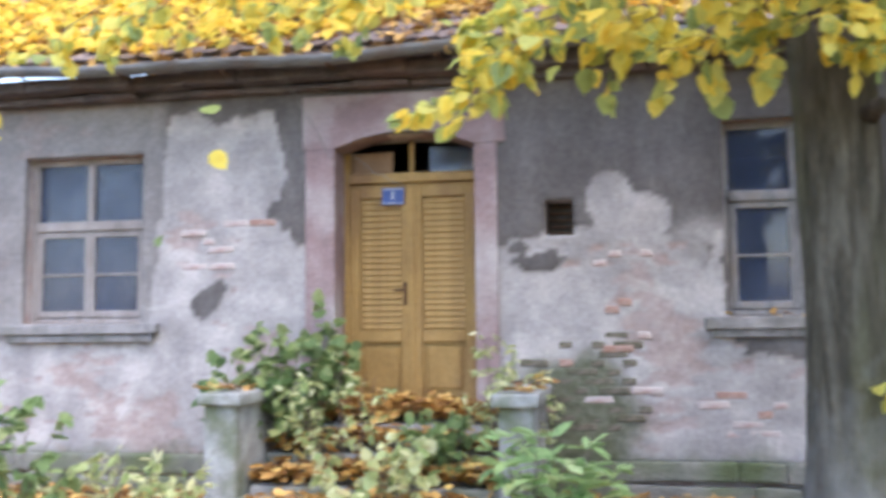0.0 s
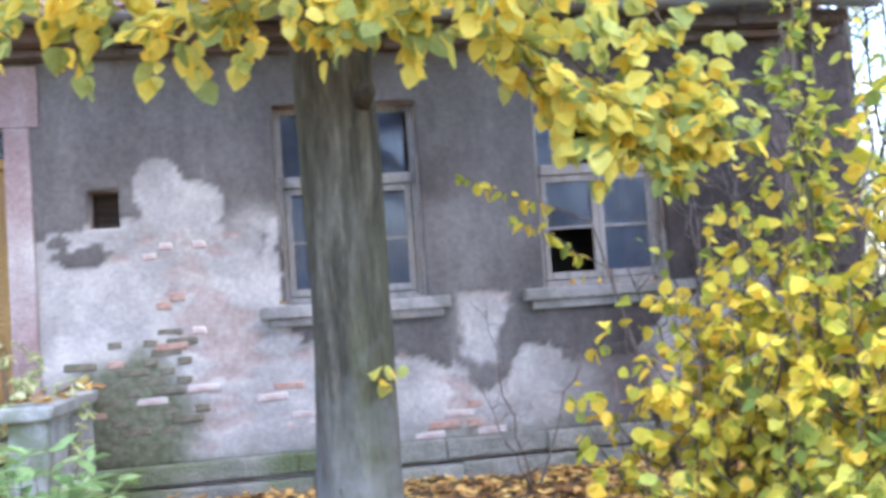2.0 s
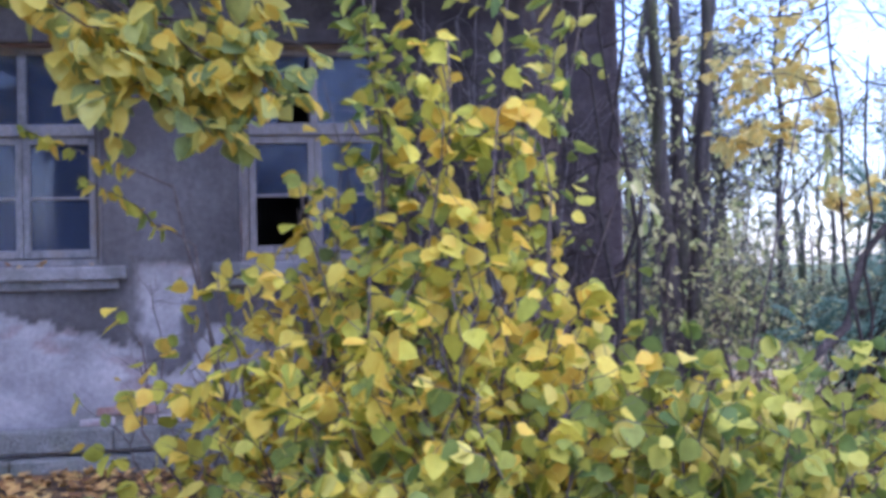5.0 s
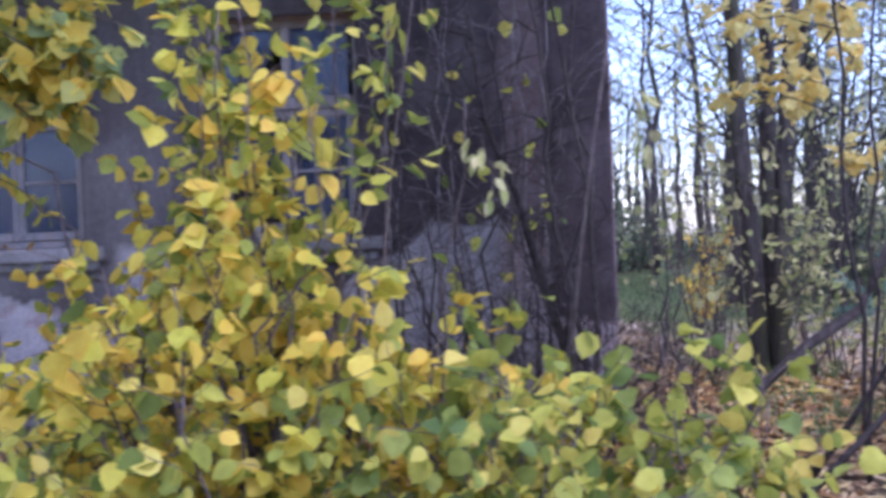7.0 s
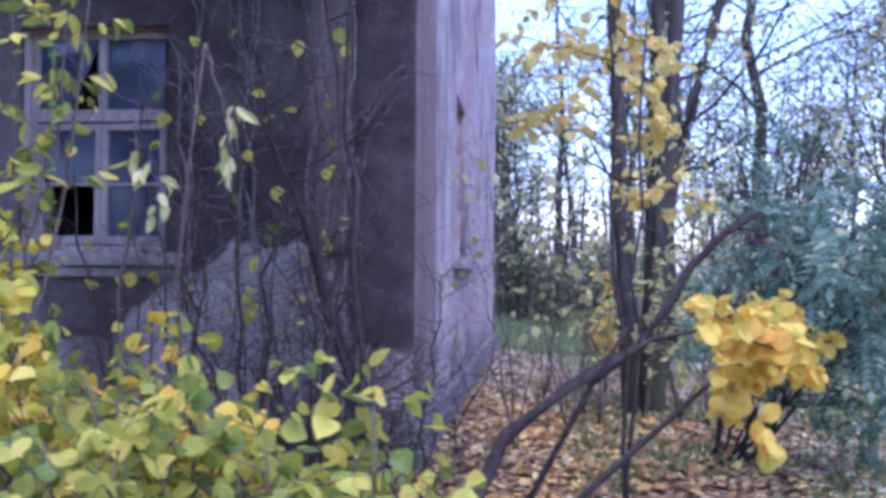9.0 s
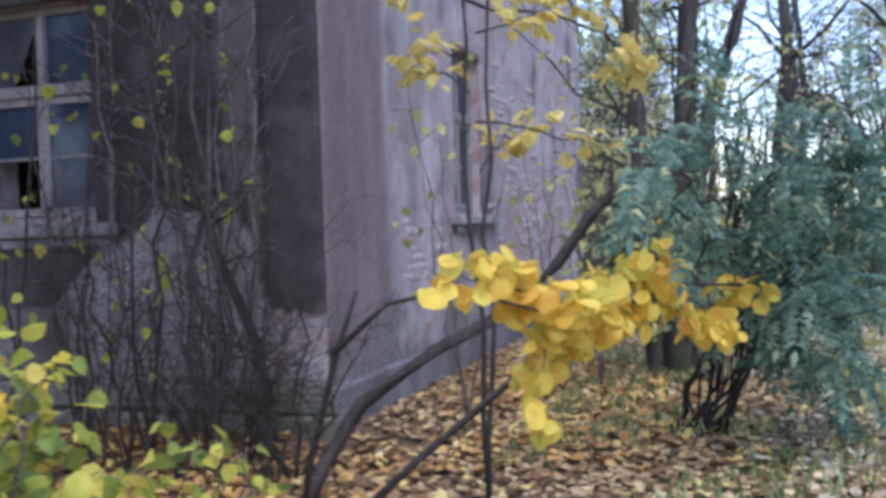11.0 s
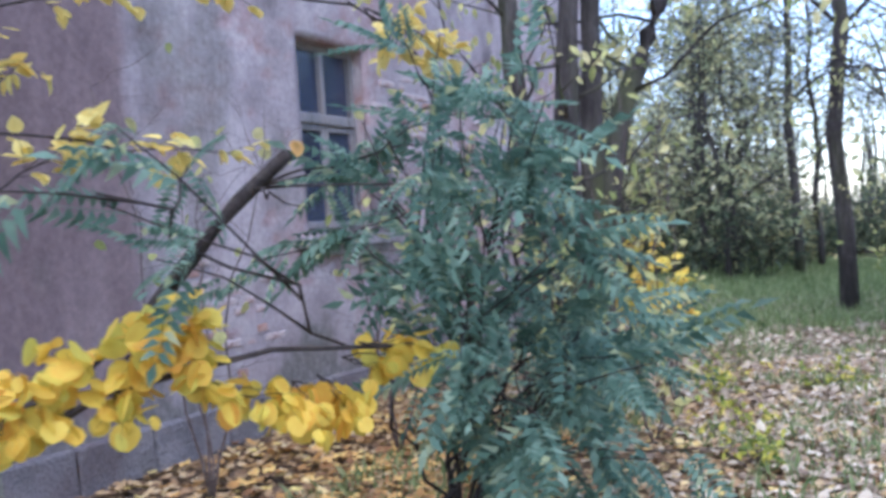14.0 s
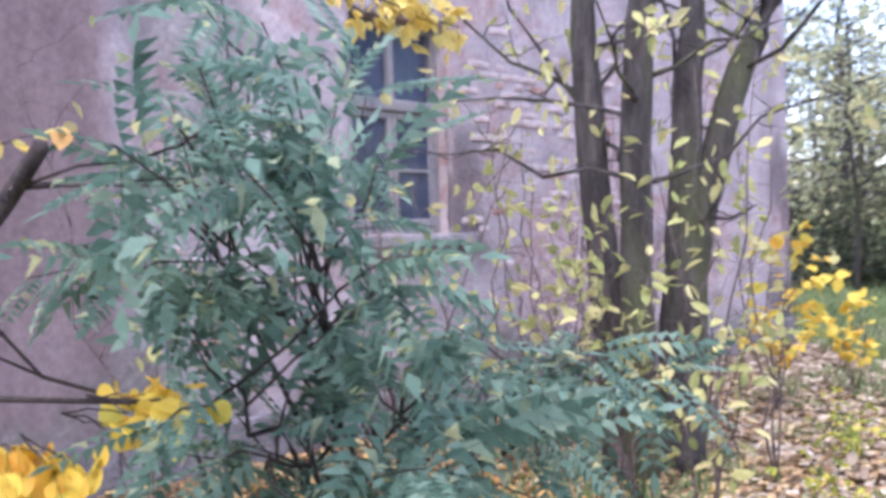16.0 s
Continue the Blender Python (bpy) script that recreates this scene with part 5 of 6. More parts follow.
def build_corner():
    lab = "dark bare elder stems before the house corner"
    bare_shrub("elder_shrub", Vector((7.2, -0.95, 0)), [(7.05, -0.9, 3.8), (7.2, -0.9, 4.2), (6.9, -0.9, 3.4)], 0.024, lab, 9, 0.5)
    bare_shrub("elder_shrub", Vector((6.6, -0.7, 0)), [(6.3, -0.6, 2.6), (6.0, -0.7, 1.8), (6.75, -0.6, 3.2)], 0.016, lab, 10, 0.5, L_LOW, 1)
    bare_shrub("elder_shrub", Vector((5.7, -0.8, 0)), [(5.4, -0.7, 2.3), (5.9, -0.7, 2.9), (5.1, -0.7, 1.7)], 0.014, lab, 9, 0.5, L_LOW, 1)
    bare_shrub("elder_shrub", Vector((7.6, -0.8, 0)), [(6.7, -1.0, 1.6), (7.1, -1.1, 1.1), (8.0, -0.6, 0.9), (7.7, -0.7, 1.4)], 0.014, "tangle of dark dead twigs at the corner", 12, 0.45)
    wd = Wood(8)
    line = [Vector(p) for p in ((7.25, -0.35, -0.05), (7.17, -0.3, 0.4), (7.08, -0.3, 0.8), (6.93, -0.42, 1.3), (6.82, -0.48, 1.75), (6.64, -0.58, 2.2), (6.55, -0.6, 2.9))]
    wd.limb(line, 0.04, 0.014, 9, 0.3)
    tw_wood = Wood(4)
    for _ in range(26):
        a = on_line(line, R(0.2, 1))
        b = a + Vector((R(-1, 1), R(-0.7, 0.5), R(-0.1, 1))).normalized() * R(0.3, 0.9)
        tw = wander(a, b, 5, 0.12)
        tw_wood.limb(tw, 0.009, 0.003, 4)
        for _ in range(3):
            a2 = on_line(tw, R(0.3, 1))
            tw_wood.limb(wander(a2, a2 + Vector((R(-1, 1), R(-1, 1), R(-0.5, 1))).normalized() * R(0.15, 0.4), 3, 0.12), 0.004, 0.002, 3)
    eb = plant("elder_bough", (7.25, -0.35, 0), "thick dark elder bough leaning at the corner", "shrub", wd, M_TWIG_DARK)
    me = tw_wood.mesh("twig", M_TWIG_DARK)
    me.transform(Matrix.Translation((-7.25, 0.35, 0)))
    tagged(part("twig", me, None, eb), "fine dark side twigs", kind="stuff")
    wall_vines()
    for x, y in ((6.3, -0.9), (6.95, -0.6), (5.9, -0.5), (7.3, -0.5), (6.6, -1.2)):
        bare_shrub("elder_shrub", Vector((x, y, 0)), [(x + R(-0.5, 0.3), y + R(-0.1, 0.2), R(1.2, 2.6)) for _ in range(3)], 0.011, "tangle of thin dark twigs before the wall", 14, 0.45)
    for x, y, h in ((7.0, -1.0, 1.3), (7.25, -0.75, 1.0), (6.6, -0.95, 1.5), (7.55, -1.0, 0.8), (6.9, -0.6, 0.9)):
        bare_shrub("dead_brush", Vector((x, y, 0)), [(x + R(-0.6, 0.5), y + R(-0.2, 0.2), h * R(0.5, 1.1)) for _ in range(5)], 0.009, "brown dead brush of fine crossing twigs", 12, 0.5)
    bare_shrub("dry_twigs", Vector((4.35, -0.5, 0)), [(4.1, -0.35, 1.4), (4.8, -0.5, 1.1), (4.0, -0.3, 0.9)], 0.011, "thin dry twigs against the plaster", 6, 0.3, None, 0, M_TWIG)
    # hanging sprigs with pale leaves
    for p in ((7.3, -3.3, 1.85), (6.75, -2.6, 1.75)):
        wd, lv = Wood(4), Leaves()
        spray(wd, lv, (p[0] - 0.1, p[1] + 0.05, p[2] + 0.32), (p[0] + 0.03, p[1], p[2] - 0.1), 0.004, 6, 3, 0.075, LEAF_OVAL, 0.1, 0.7)
        ln = wander((p[0] - 0.35, p[1] + 0.5, 0.0), (p[0] - 0.1, p[1] + 0.05, p[2] + 0.32), 6, 0.05)
        wd.limb(ln, 0.008, 0.004, 4)
        plant("pale_sprig", (p[0] - 0.35, p[1] + 0.5, 0), "thin stem with a sprig of pale green leaves", "sapling", wd, M_TWIG, lv, L_PALE)


# ---- beside the gable ----
def build_gable_plants():
    # golden shrub: leaning stems and a low arch of round leaves
    wd, lv = Wood(6), Leaves()
    f = Vector((8.2, -1.5, 0))
    main = [(8.2, -1.5, 0), (8.55, -1.45, 0.35), (9.0, -1.3, 0.75), (9.4, -0.95, 1.02), (9.75, -0.5, 1.1), (10.05, -0.05, 1.05)]
    wd.limb([Vector(p) + Vector((R(-0.03, 0.03), R(-0.03, 0.03), 0)) for p in main], 0.022, 0.008, 7, 0.2)
    second = [(8.05, -1.7, 0), (8.25, -1.95, 0.45), (8.5, -2.2, 0.95), (8.62, -2.26, 1.2)]
    wd.limb([Vector(p) + Vector((R(-0.04, 0.04), R(-0.04, 0.04), 0)) for p in second], 0.02, 0.008, 7, 0.2)
    third = [(8.5, -2.2, 0.95), (8.75, -2.25, 1.15), (9.0, -2.2, 1.2), (9.3, -2.05, 1.1)]
    wd.limb([Vector(p) for p in third], 0.014, 0.005, 5)
    arch = [(9.04, -2.18, 1.28), (9.12, -2.1, 1.27), (9.18, -2.0, 1.22), (9.24, -1.9, 1.15), (9.28, -1.8, 1.08), (9.27, -1.7, 1.0), (9.17, -1.68, 0.84), (9.3, -1.5, 1.0), (9.38, -1.3, 1.06), (9.46, -1.1, 1.12),
            (9.53, -0.93, 1.2), (9.57, -0.84, 1.28), (9.66, -0.75, 1.08), (9.8, -0.42, 0.9), (9.88, -0.28, 0.92), (9.96, -0.12, 1.0), (10.03, -0.03, 1.08),
            (9.42, -1.2, 0.98), (9.5, -1.0, 1.02), (9.3, -1.45, 0.93), (9.74, -0.52, 0.97), (9.6, -0.85, 1.16), (9.39, -1.7, 1.14), (9.42, -1.58, 1.08), (9.34, -1.82, 1.12)]
    for i, c in enumerate(arch):
        c = Vector(c)
        src = Vector(third[2]) if i < 6 else Vector(main[4 if 13 <= i < 17 else 3 if i < 22 else 2])
        for _ in range(3):
            spray(wd, lv, src.lerp(c, 0.6), c + Vector((R(-0.06, 0.06), R(-0.06, 0.06), R(-0.07, 0.05))), 0.004, 4, 3, 0.078, LEAF_ROUND, 0.12, 0.5, 0.0, 0.08, 0.55)
    spray(wd, lv, (9.28, -1.95, 0.95), (9.28, -2.02, 0.7), 0.004, 5, 3, 0.09, LEAF_ROUND, 0.12, 0.5)
    plant("golden_shrub", tuple(f), "low arching shrub with round golden leaves", "shrub", wd, M_TWIG_DARK, lv, L_GOLD)
    # upright sapling with level sprays of yellow leaves
    wd, lv = Wood(6), Leaves()
    for top in ((8.66, -0.85, 3.7), (8.86, -1.0, 2.8)):
        wd.limb(wander((8.76, -0.95, 0), top, 8, 0.02), 0.015, 0.007)
    for a, b in (((8.72, -0.95, 2.1), (8.12, -0.15, 2.4)), ((8.72, -0.95, 2.3), (8.3, -0.6, 2.38)), ((8.75, -0.95, 1.95), (9.35, -0.2, 1.85)), ((8.75, -0.9, 2.4), (9.0, -0.2, 2.65)), ((8.7, -0.9, 2.8), (9.1, 0.3, 2.95)),
                 ((8.7, -0.9, 2.9), (8.4, 0.5, 3.0)), ((8.7, -0.8, 3.0), (9.2, 1.0, 3.0)), ((8.7, -0.9, 2.6), (8.1, -0.4, 2.9)), ((8.75, -0.9, 1.7), (8.8, -0.5, 1.95)), ((8.7, -0.8, 3.1), (9.0, 1.4, 2.85)), ((8.7, -0.8, 3.1), (8.7, 0.8, 2.75)), ((8.7, -0.8, 3.2), (8.2, 0.6, 3.3)), ((8.7, -0.8, 3.2), (8.9, 0.3, 3.4))):
        spray(wd, lv, a, b, 0.007, 9, 4, 0.08, LEAF_HEART, 0.2, 0.3, 0.6, 0.06, 0.35)
    # long arm that carries the leaves before the gable window's head
    for _ in range(5):
        spray(wd, lv, (9.1, 1.2 + R(-0.2, 0.2), 2.75), (9.35 + R(-0.3, 0.2), 2.05 + R(-0.25, 0.35), 2.55 + R(-0.06, 0.1)), 0.006, 7, 4, 0.075, LEAF_HEART, 0.18, 0.35, 0.5, 0.06, 0.2)
    wd.limb(wander((8.66, -0.85, 2.6), (9.1, 1.2, 2.75), 6, 0.03), 0.011, 0.008)
    plant("yellow_sapling", (8.76, -0.95, 0), "slender dark sapling with level sprays of yellow leaves", "sapling", wd, M_TWIG_DARK, lv, L_CREAM)
    # robinia: big blue-green feathered leaves on dark boughs
    wd, lv, ly = Wood(7), Leaves(), Leaves()
    rf, tws = Vector((9.7, 1.0, 0)), Wood(4)
    woods = []
    clusters = [(10.28, 0.13, 0.9, 24), (10.2, 0.2, 1.4, 26), (9.95, 0.05, 1.6, 20), (10.2, 1.4, 1.0, 18), (9.9, 2.0, 0.9, 18), (9.75, -1.25, 1.65, 16), (10.0, 0.3, 2.1, 16), (9.9, 0.1, 1.9, 20), (10.1, 0.9, 0.65, 22), (10.35, 0.5, 0.6, 26),
                (10.0, 1.5, 0.5, 10), (10.3, -0.1, 1.25, 12), (10.45, 0.7, 1.2, 9), (10.4, 0.3, 0.85, 12),
                (10.36, 0.24, 1.75, 20), (10.6, 0.16, 1.5, 8), (10.5, 0.55, 1.0, 14), (10.6, 1.0, 0.85, 8)]
    for cx, cy, cz, n in clusters:
        c = Vector((cx, cy, cz))
        foot = rf + Vector((R(-0.22, 0.22), R(-0.25, 0.25), -0.03))
        knee = foot.lerp(c, 0.5) + Vector((R(-0.12, 0.12), R(-0.12, 0.12), 0.22))
        ln = wander(foot, knee, 6, 0.1)[:-1] + wander(knee, c, 6, 0.12)
        wd = Wood(6)
        woods.append(wd)
        wd.limb(ln, R(0.009, 0.016), 0.005, 6, 0.15)
        for _ in range(max(3, round(n * 0.3))):
            p = on_line(ln, R(0.55, 1))
            q = c + Vector((rng.normal(0, 0.24), rng.normal(0, 0.24), rng.normal(0, 0.2)))
            tw = wander(p, q, 3, 0.1)
            tws.limb(tw, 0.006, 0.003, 4)
            pl = np.array([tuple(on_line(tw, R(0.55, 1))) for _ in range(4)])
            lv.add(LEAF_FEATHER, pl, np.tile(tuple((q - p).normalized()), (4, 1)), 0.29, 0.55, 0.25)
    # the broken leaning bough
    wd = Wood(8)
    woods.append(wd)
    wd.limb([Vector(p) for p in ((7.88, -1.4, -0.05), (7.97, -1.2, 0.25), (8.1, -1.0, 0.52), (8.45, -0.85, 0.78), (8.83, -0.66, 0.98), (9.03, -0.42, 1.2), (9.2, -0.28, 1.46), (9.4, -0.22, 1.66), (9.52, -0.21, 1.74), (9.64, -0.2, 1.82))], 0.042, 0.026, 9, 0.35)
    for q in ((10.0, 0.4, 1.95), (9.6, 0.7, 1.75), (9.9, -0.5, 1.6), (10.1, 0.2, 1.7)):
        tws.limb(wander((9.45, -0.21, 1.7), q, 5, 0.08), 0.009, 0.003, 4)
    ly.add(LEAF_HEART, np.array([[9.63, 0.42, 1.83], [9.63, -0.13, 1.88]]), np.array([[0.2, 0, -0.5]] * 2), 0.09, 0.4)
    rob = plant("robinia", tuple(rf), "wide blue-green robinia bush with feathered leaves", "shrub", None, None, [lv, ly], [L_ROB, L_DRYRED])
    for w in woods:
        me = w.mesh("stem", M_TWIG_DARK)
        me.transform(Matrix.Translation(-rf))
        part("stem", me, None, rob)
    me = tws.mesh("twig", M_TWIG_DARK)
    me.transform(Matrix.Translation(-rf))
    tagged(part("twig", me, None, rob), "thin dark robinia twigs", kind="stuff")
    # tree of several stems
    lv = Leaves()
    tf = Vector((9.35, 3.6, 0))
    tree = thing("stemmed_tree", tuple(tf), "dark tree of four stems near the gable wall", "tree")
    off = Matrix.Translation(-tf)
    stems = [((9.2, 3.5), [(9.12, 3.48, 1.2), (9.05, 3.45, 2.4), (9.0, 3.45, 4.0), (8.9, 3.5, 7.0)], 0.095), ((9.38, 3.42), [(9.4, 3.4, 1.2), (9.48, 3.35, 2.4), (9.6, 3.4, 4.0), (9.7, 3.4, 7.5)], 0.095),
             ((9.42, 3.75), [(9.42, 3.85, 1.2), (9.45, 3.98, 2.4), (9.5, 4.1, 4.0), (9.5, 4.2, 7.0)], 0.1), ((9.45, 3.8), [(9.48, 3.9, 1.25), (9.63, 4.14, 2.3), (9.95, 4.55, 3.4), (10.5, 5.2, 5.2)], 0.095)]
    for s0, mid, r in stems:
        wd = Wood(12)
        ln = [Vector((*s0, -0.1))] + [Vector(m) for m in mid]
        fine = [on_line(ln, i / 20) + Vector((R(-0.012, 0.012), R(-0.012, 0.012), 0)) for i in range(21)]
        wd.limb(fine, r * 1.2, r * 0.55, 14, 0.25)
        for i in range(10):
            p = on_line(ln, R(0.3, 1))
            e = p + Vector((R(-1, 1), R(-1, 1), R(0.1, 0.9))).normalized() * R(0.5, 1.8)
            l2 = wander(p, e, 5, 0.1)
            wd.limb(l2, 0.018, 0.005, 5)
            for _ in range(5):
                p2 = on_line(l2, R(0.3, 1))
                e2 = p2 + Vector((R(-1, 1), R(-1, 1), R(-0.3, 0.6))).normalized() * R(0.2, 0.6)
                wd.limb(wander(p2, e2, 3, 0.12), 0.006, 0.002, 3)
                if R(0, 1) < 0.8:
                    lv.add(LEAF_OVAL, np.array([tuple(e2)] * 5) + rng.normal(0, 0.07, (5, 3)), np.tile([0, 0, -0.2], (5, 1)), 0.1, 0.5)
        me = wd.mesh("trunk", M_BARK_DARK)
        me.transform(off)
        part("trunk", me, None, tree)
    me = lv.mesh("crown", L_PALE)
    me.transform(off)
    part("crown", me, None, tree)
    # pale-leaved saplings round it
    for i, (x, y, h) in enumerate(((9.6, 3.0, 1.9), (9.8, 2.7, 1.5), (9.9, 3.4, 2.3), (9.2, 2.8, 1.6), (10.0, 3.9, 2.0), (10.1, 2.9, 1.0), (8.8, 2.5, 2.0))):
        wd, lv = Wood(5), Leaves()
        for _ in range(3):
            spray(wd, lv, (x, y, 0), (x + R(-0.4, 0.4), y + R(-0.4, 0.4), h * R(0.7, 1.1)), 0.009, 10, 2, 0.1, LEAF_OVAL, 0.28, 0.5, 0.2, 0.07, 0.3)
        plant("pale_sapling", (x, y, 0), "thin sapling with sparse pale yellow leaves", "sapling", wd, M_TWIG, lv, L_PALE, group="saplings by the tree")
    # fine bare shoots before the gable
    for x, y, h in ((8.7, 3.3, 2.4), (8.3, 4.4, 2.8), (8.5, 2.3, 2.0), (9.0, 4.9, 2.2), (9.6, 3.1, 1.5), (8.1, 0.9, 2.2)):
        bare_shrub("bare_shoots", Vector((x, y, 0)), [(x + R(-0.5, 0.5), y + R(-0.6, 0.6), h * R(0.7, 1.1)) for _ in range(4)], 0.009, "thin bare grey shoots before the gable", 9, 0.45, L_PALE, 1, M_TWIG)
    # low weeds in the leaves
    for x, y in ((10.6, 3.4), (10.2, 4.6), (9.9, 5.4), (11.0, 5.0), (10.8, 2.4), (11.6, 3.8)):
        wd, lv = Wood(4), Leaves()
        for _ in range(9):
            spray(wd, lv, (x, y, 0), (x + R(-0.3, 0.3), y + R(-0.3, 0.3), R(0.12, 0.35)), 0.004, 4, 3, 0.06, LEAF_OVAL, 0.1, 0.2, 0.3)
        plant("ground_weed", (x, y, 0), "low pale green weed among fallen leaves", "plant", wd, M_TWIG, lv, L_LOW, group="weeds in the leaves")
    # yellow young maple at the meadow's edge
    for x, y, h, n in ((9.0, 6.0, 1.5, 5), (9.2, 7.2, 1.0, 3)):
        wd, lv = Wood(5), Leaves()
        for _ in range(n):
            spray(wd, lv, (x, y, 0), (x + R(-0.35, 0.35), y + R(-0.4, 0.4), h * R(0.5, 1.0)), 0.009, 7, 4, 0.1, LEAF_HEART, 0.3, 0.4, 0.3, 0.08, 0.35)
        plant("young_maple", (x, y, 0), "young maple with clear yellow leaves at the meadow", "sapling", wd, M_TWIG, lv, L_GOLD)


# ---- woods and distance ----
def wood_tree(seed, h, r, leafm, amount, fork=0.35, lean=0.06, label="slender dark woodland tree with thin yellowing crown"):
    random.seed(seed)
    wd, lv = Wood(8), Leaves()
    top = Vector((R(-lean, lean) * h, R(-lean, lean) * h, h))
    stem = wander((0, 0, -0.2), top, 8, 0.02)
    wd.limb(stem, r, r * 0.2, 9, 0.15)
    for i in range(20):
        t = R(fork, 0.98)
        p = on_line(stem, t)
        a = R(0, 6.28)
        L = h * 0.34 * (1.15 - t) * R(0.6, 1.3) + 0.4
        e = p + Vector((math.cos(a) * L, math.sin(a) * L, L * R(0.3, 1.0)))
        l1 = wander(p, e, 5, 0.1)
        wd.limb(l1, r * 0.32 * (1.2 - t), 0.008, 5)
        for _ in range(5):
            p2 = on_line(l1, R(0.25, 1))
            e2 = p2 + Vector((R(-1, 1), R(-1, 1), R(-0.3, 0.9))).normalized() * L * 0.42
            l2 = wander(p2, e2, 4, 0.12)
            wd.limb(l2, 0.014, 0.004, 3)
            for _ in range(3):
                p3 = on_line(l2, R(0.2, 1))
                e3 = p3 + Vector((R(-1, 1), R(-1, 1), R(-0.5, 0.5))).normalized() * L * 0.2
                wd.limb([p3, (p3 + e3) / 2 + Vector((R(-1, 1), R(-1, 1), R(-1, 1))) * 0.04, e3], 0.006, 0.003, 3)
                if amount and R(0, 1) < 0.6:
                    k = amount
                    lv.add(LEAF_OVAL, np.array([tuple(e3)] * k) + rng.normal(0, 0.22, (k, 3)), rng.normal(0, 1, (k, 3)), 0.14, 0.4)
    return plant("woodland_tree", (0, 0, 0), label, "tree", wd, M_BARK_DARK, lv, leafm, "trunk", "trees of the wood")


def thicket(seed, w, h, n, leafm, size, label):
    random.seed(seed)
    wd, lv = Wood(4), Leaves()
    for _ in range(n):
        a = R(0, 6.28)
        q = math.sqrt(R(0, 1))
        f = Vector((0.6 * w * q * math.cos(a), 0.6 * w * q * math.sin(a), 0))
        e = Vector((w * q * math.cos(a) + R(-0.2, 0.2), w * q * math.sin(a), h * (1 - 0.5 * q * q) * R(0.5, 1)))
        spray(wd, lv, f, e, 0.012, 9, 5, size, LEAF_OVAL, 0.45, 0.4, 0.0, 0.12, 0.1)
    return plant("thicket_bush", (0, 0, 0), label, "shrub", wd, M_TWIG_DARK, lv, leafm, group="thickets of the wood")


def leafy_tree(seed):
    """A young tree leafy almost to the ground."""
    random.seed(seed)
    wd, lv = Wood(6), Leaves()
    stem = wander((0, 0, -0.2), (0.3, -0.2, 6.6), 8, 0.03)
    wd.limb(stem, 0.08, 0.015, 8, 0.15)
    for _ in range(46):
        t = R(0.12, 0.97)
        p = on_line(stem, t)
        a, L = R(0, 6.28), (2.3 - 1.7 * abs(t - 0.4)) * R(0.5, 1.1)
        e = p + Vector((math.cos(a) * L, math.sin(a) * L, L * R(-0.1, 0.7)))
        spray(wd, lv, p, e, 0.02, 7, 3, 0.17, LEAF_OVAL, 0.55, 0.4, 0.2, 0.1, 0.2)
    return plant("leafy_tree", (0, 0, 0), "young tree with hazy yellow-green foliage beyond the meadow", "tree", wd, M_BARK_DARK, lv, L_HAZY, "trunk", "leafy trees beyond the meadow")


def bowed_tree(seed):
    """Several thin stems that rise and bow over, with long crossing twigs."""
    random.seed(seed)
    ob = thing("bowed_tree", (0, 0, 0), "tangle of thin bowed stems with few pale leaves", "tree", "bowed bare trees")
    lv = Leaves()
    for k in range(7):
        wd = Wood(5)
        a, reach, h = R(0, 6.28), R(1.2, 3.0), R(3.0, 5.2)
        ln = [Vector((math.cos(a) * reach * t ** 1.7, math.sin(a) * reach * t ** 1.7, h * math.sin(1.9 * t) - 0.1)) + Vector((R(-1, 1), R(-1, 1), R(-1, 1))) * 0.06 * t for t in [i / 10 for i in range(11)]]
        wd.limb(ln, 0.04, 0.008, 6, 0.2)
        for _ in range(12):
            p = on_line(ln, R(0.2, 1))
            b = a + R(-1.6, 1.6)
            L = R(0.6, 1.8)
            e = p + Vector((math.cos(b) * L, math.sin(b) * L, L * R(-0.3, 0.7)))
            l1 = wander(p, e, 6, 0.12, R(0, 0.06))
            wd.limb(l1, 0.012, 0.004, 4)
            for _ in range(5):
                p2 = on_line(l1, R(0.2, 1))
                e2 = p2 + Vector((R(-1, 1), R(-1, 1), R(-0.6, 0.7))).normalized() * L * 0.4
                wd.limb(wander(p2, e2, 3, 0.14), 0.005, 0.002, 3)
                if R(0, 1) < 0.35:
                    lv.add(LEAF_OVAL, np.array([tuple(e2)] * 3) + rng.normal(0, 0.08, (3, 3)), np.tile([0, 0, -0.3], (3, 1)), 0.11, 0.4)
        part("stem", wd.mesh("stem", M_BARK_DARK), None, ob)
    part("crown", lv.mesh("crown", L_PALE), None, ob)
    return ob


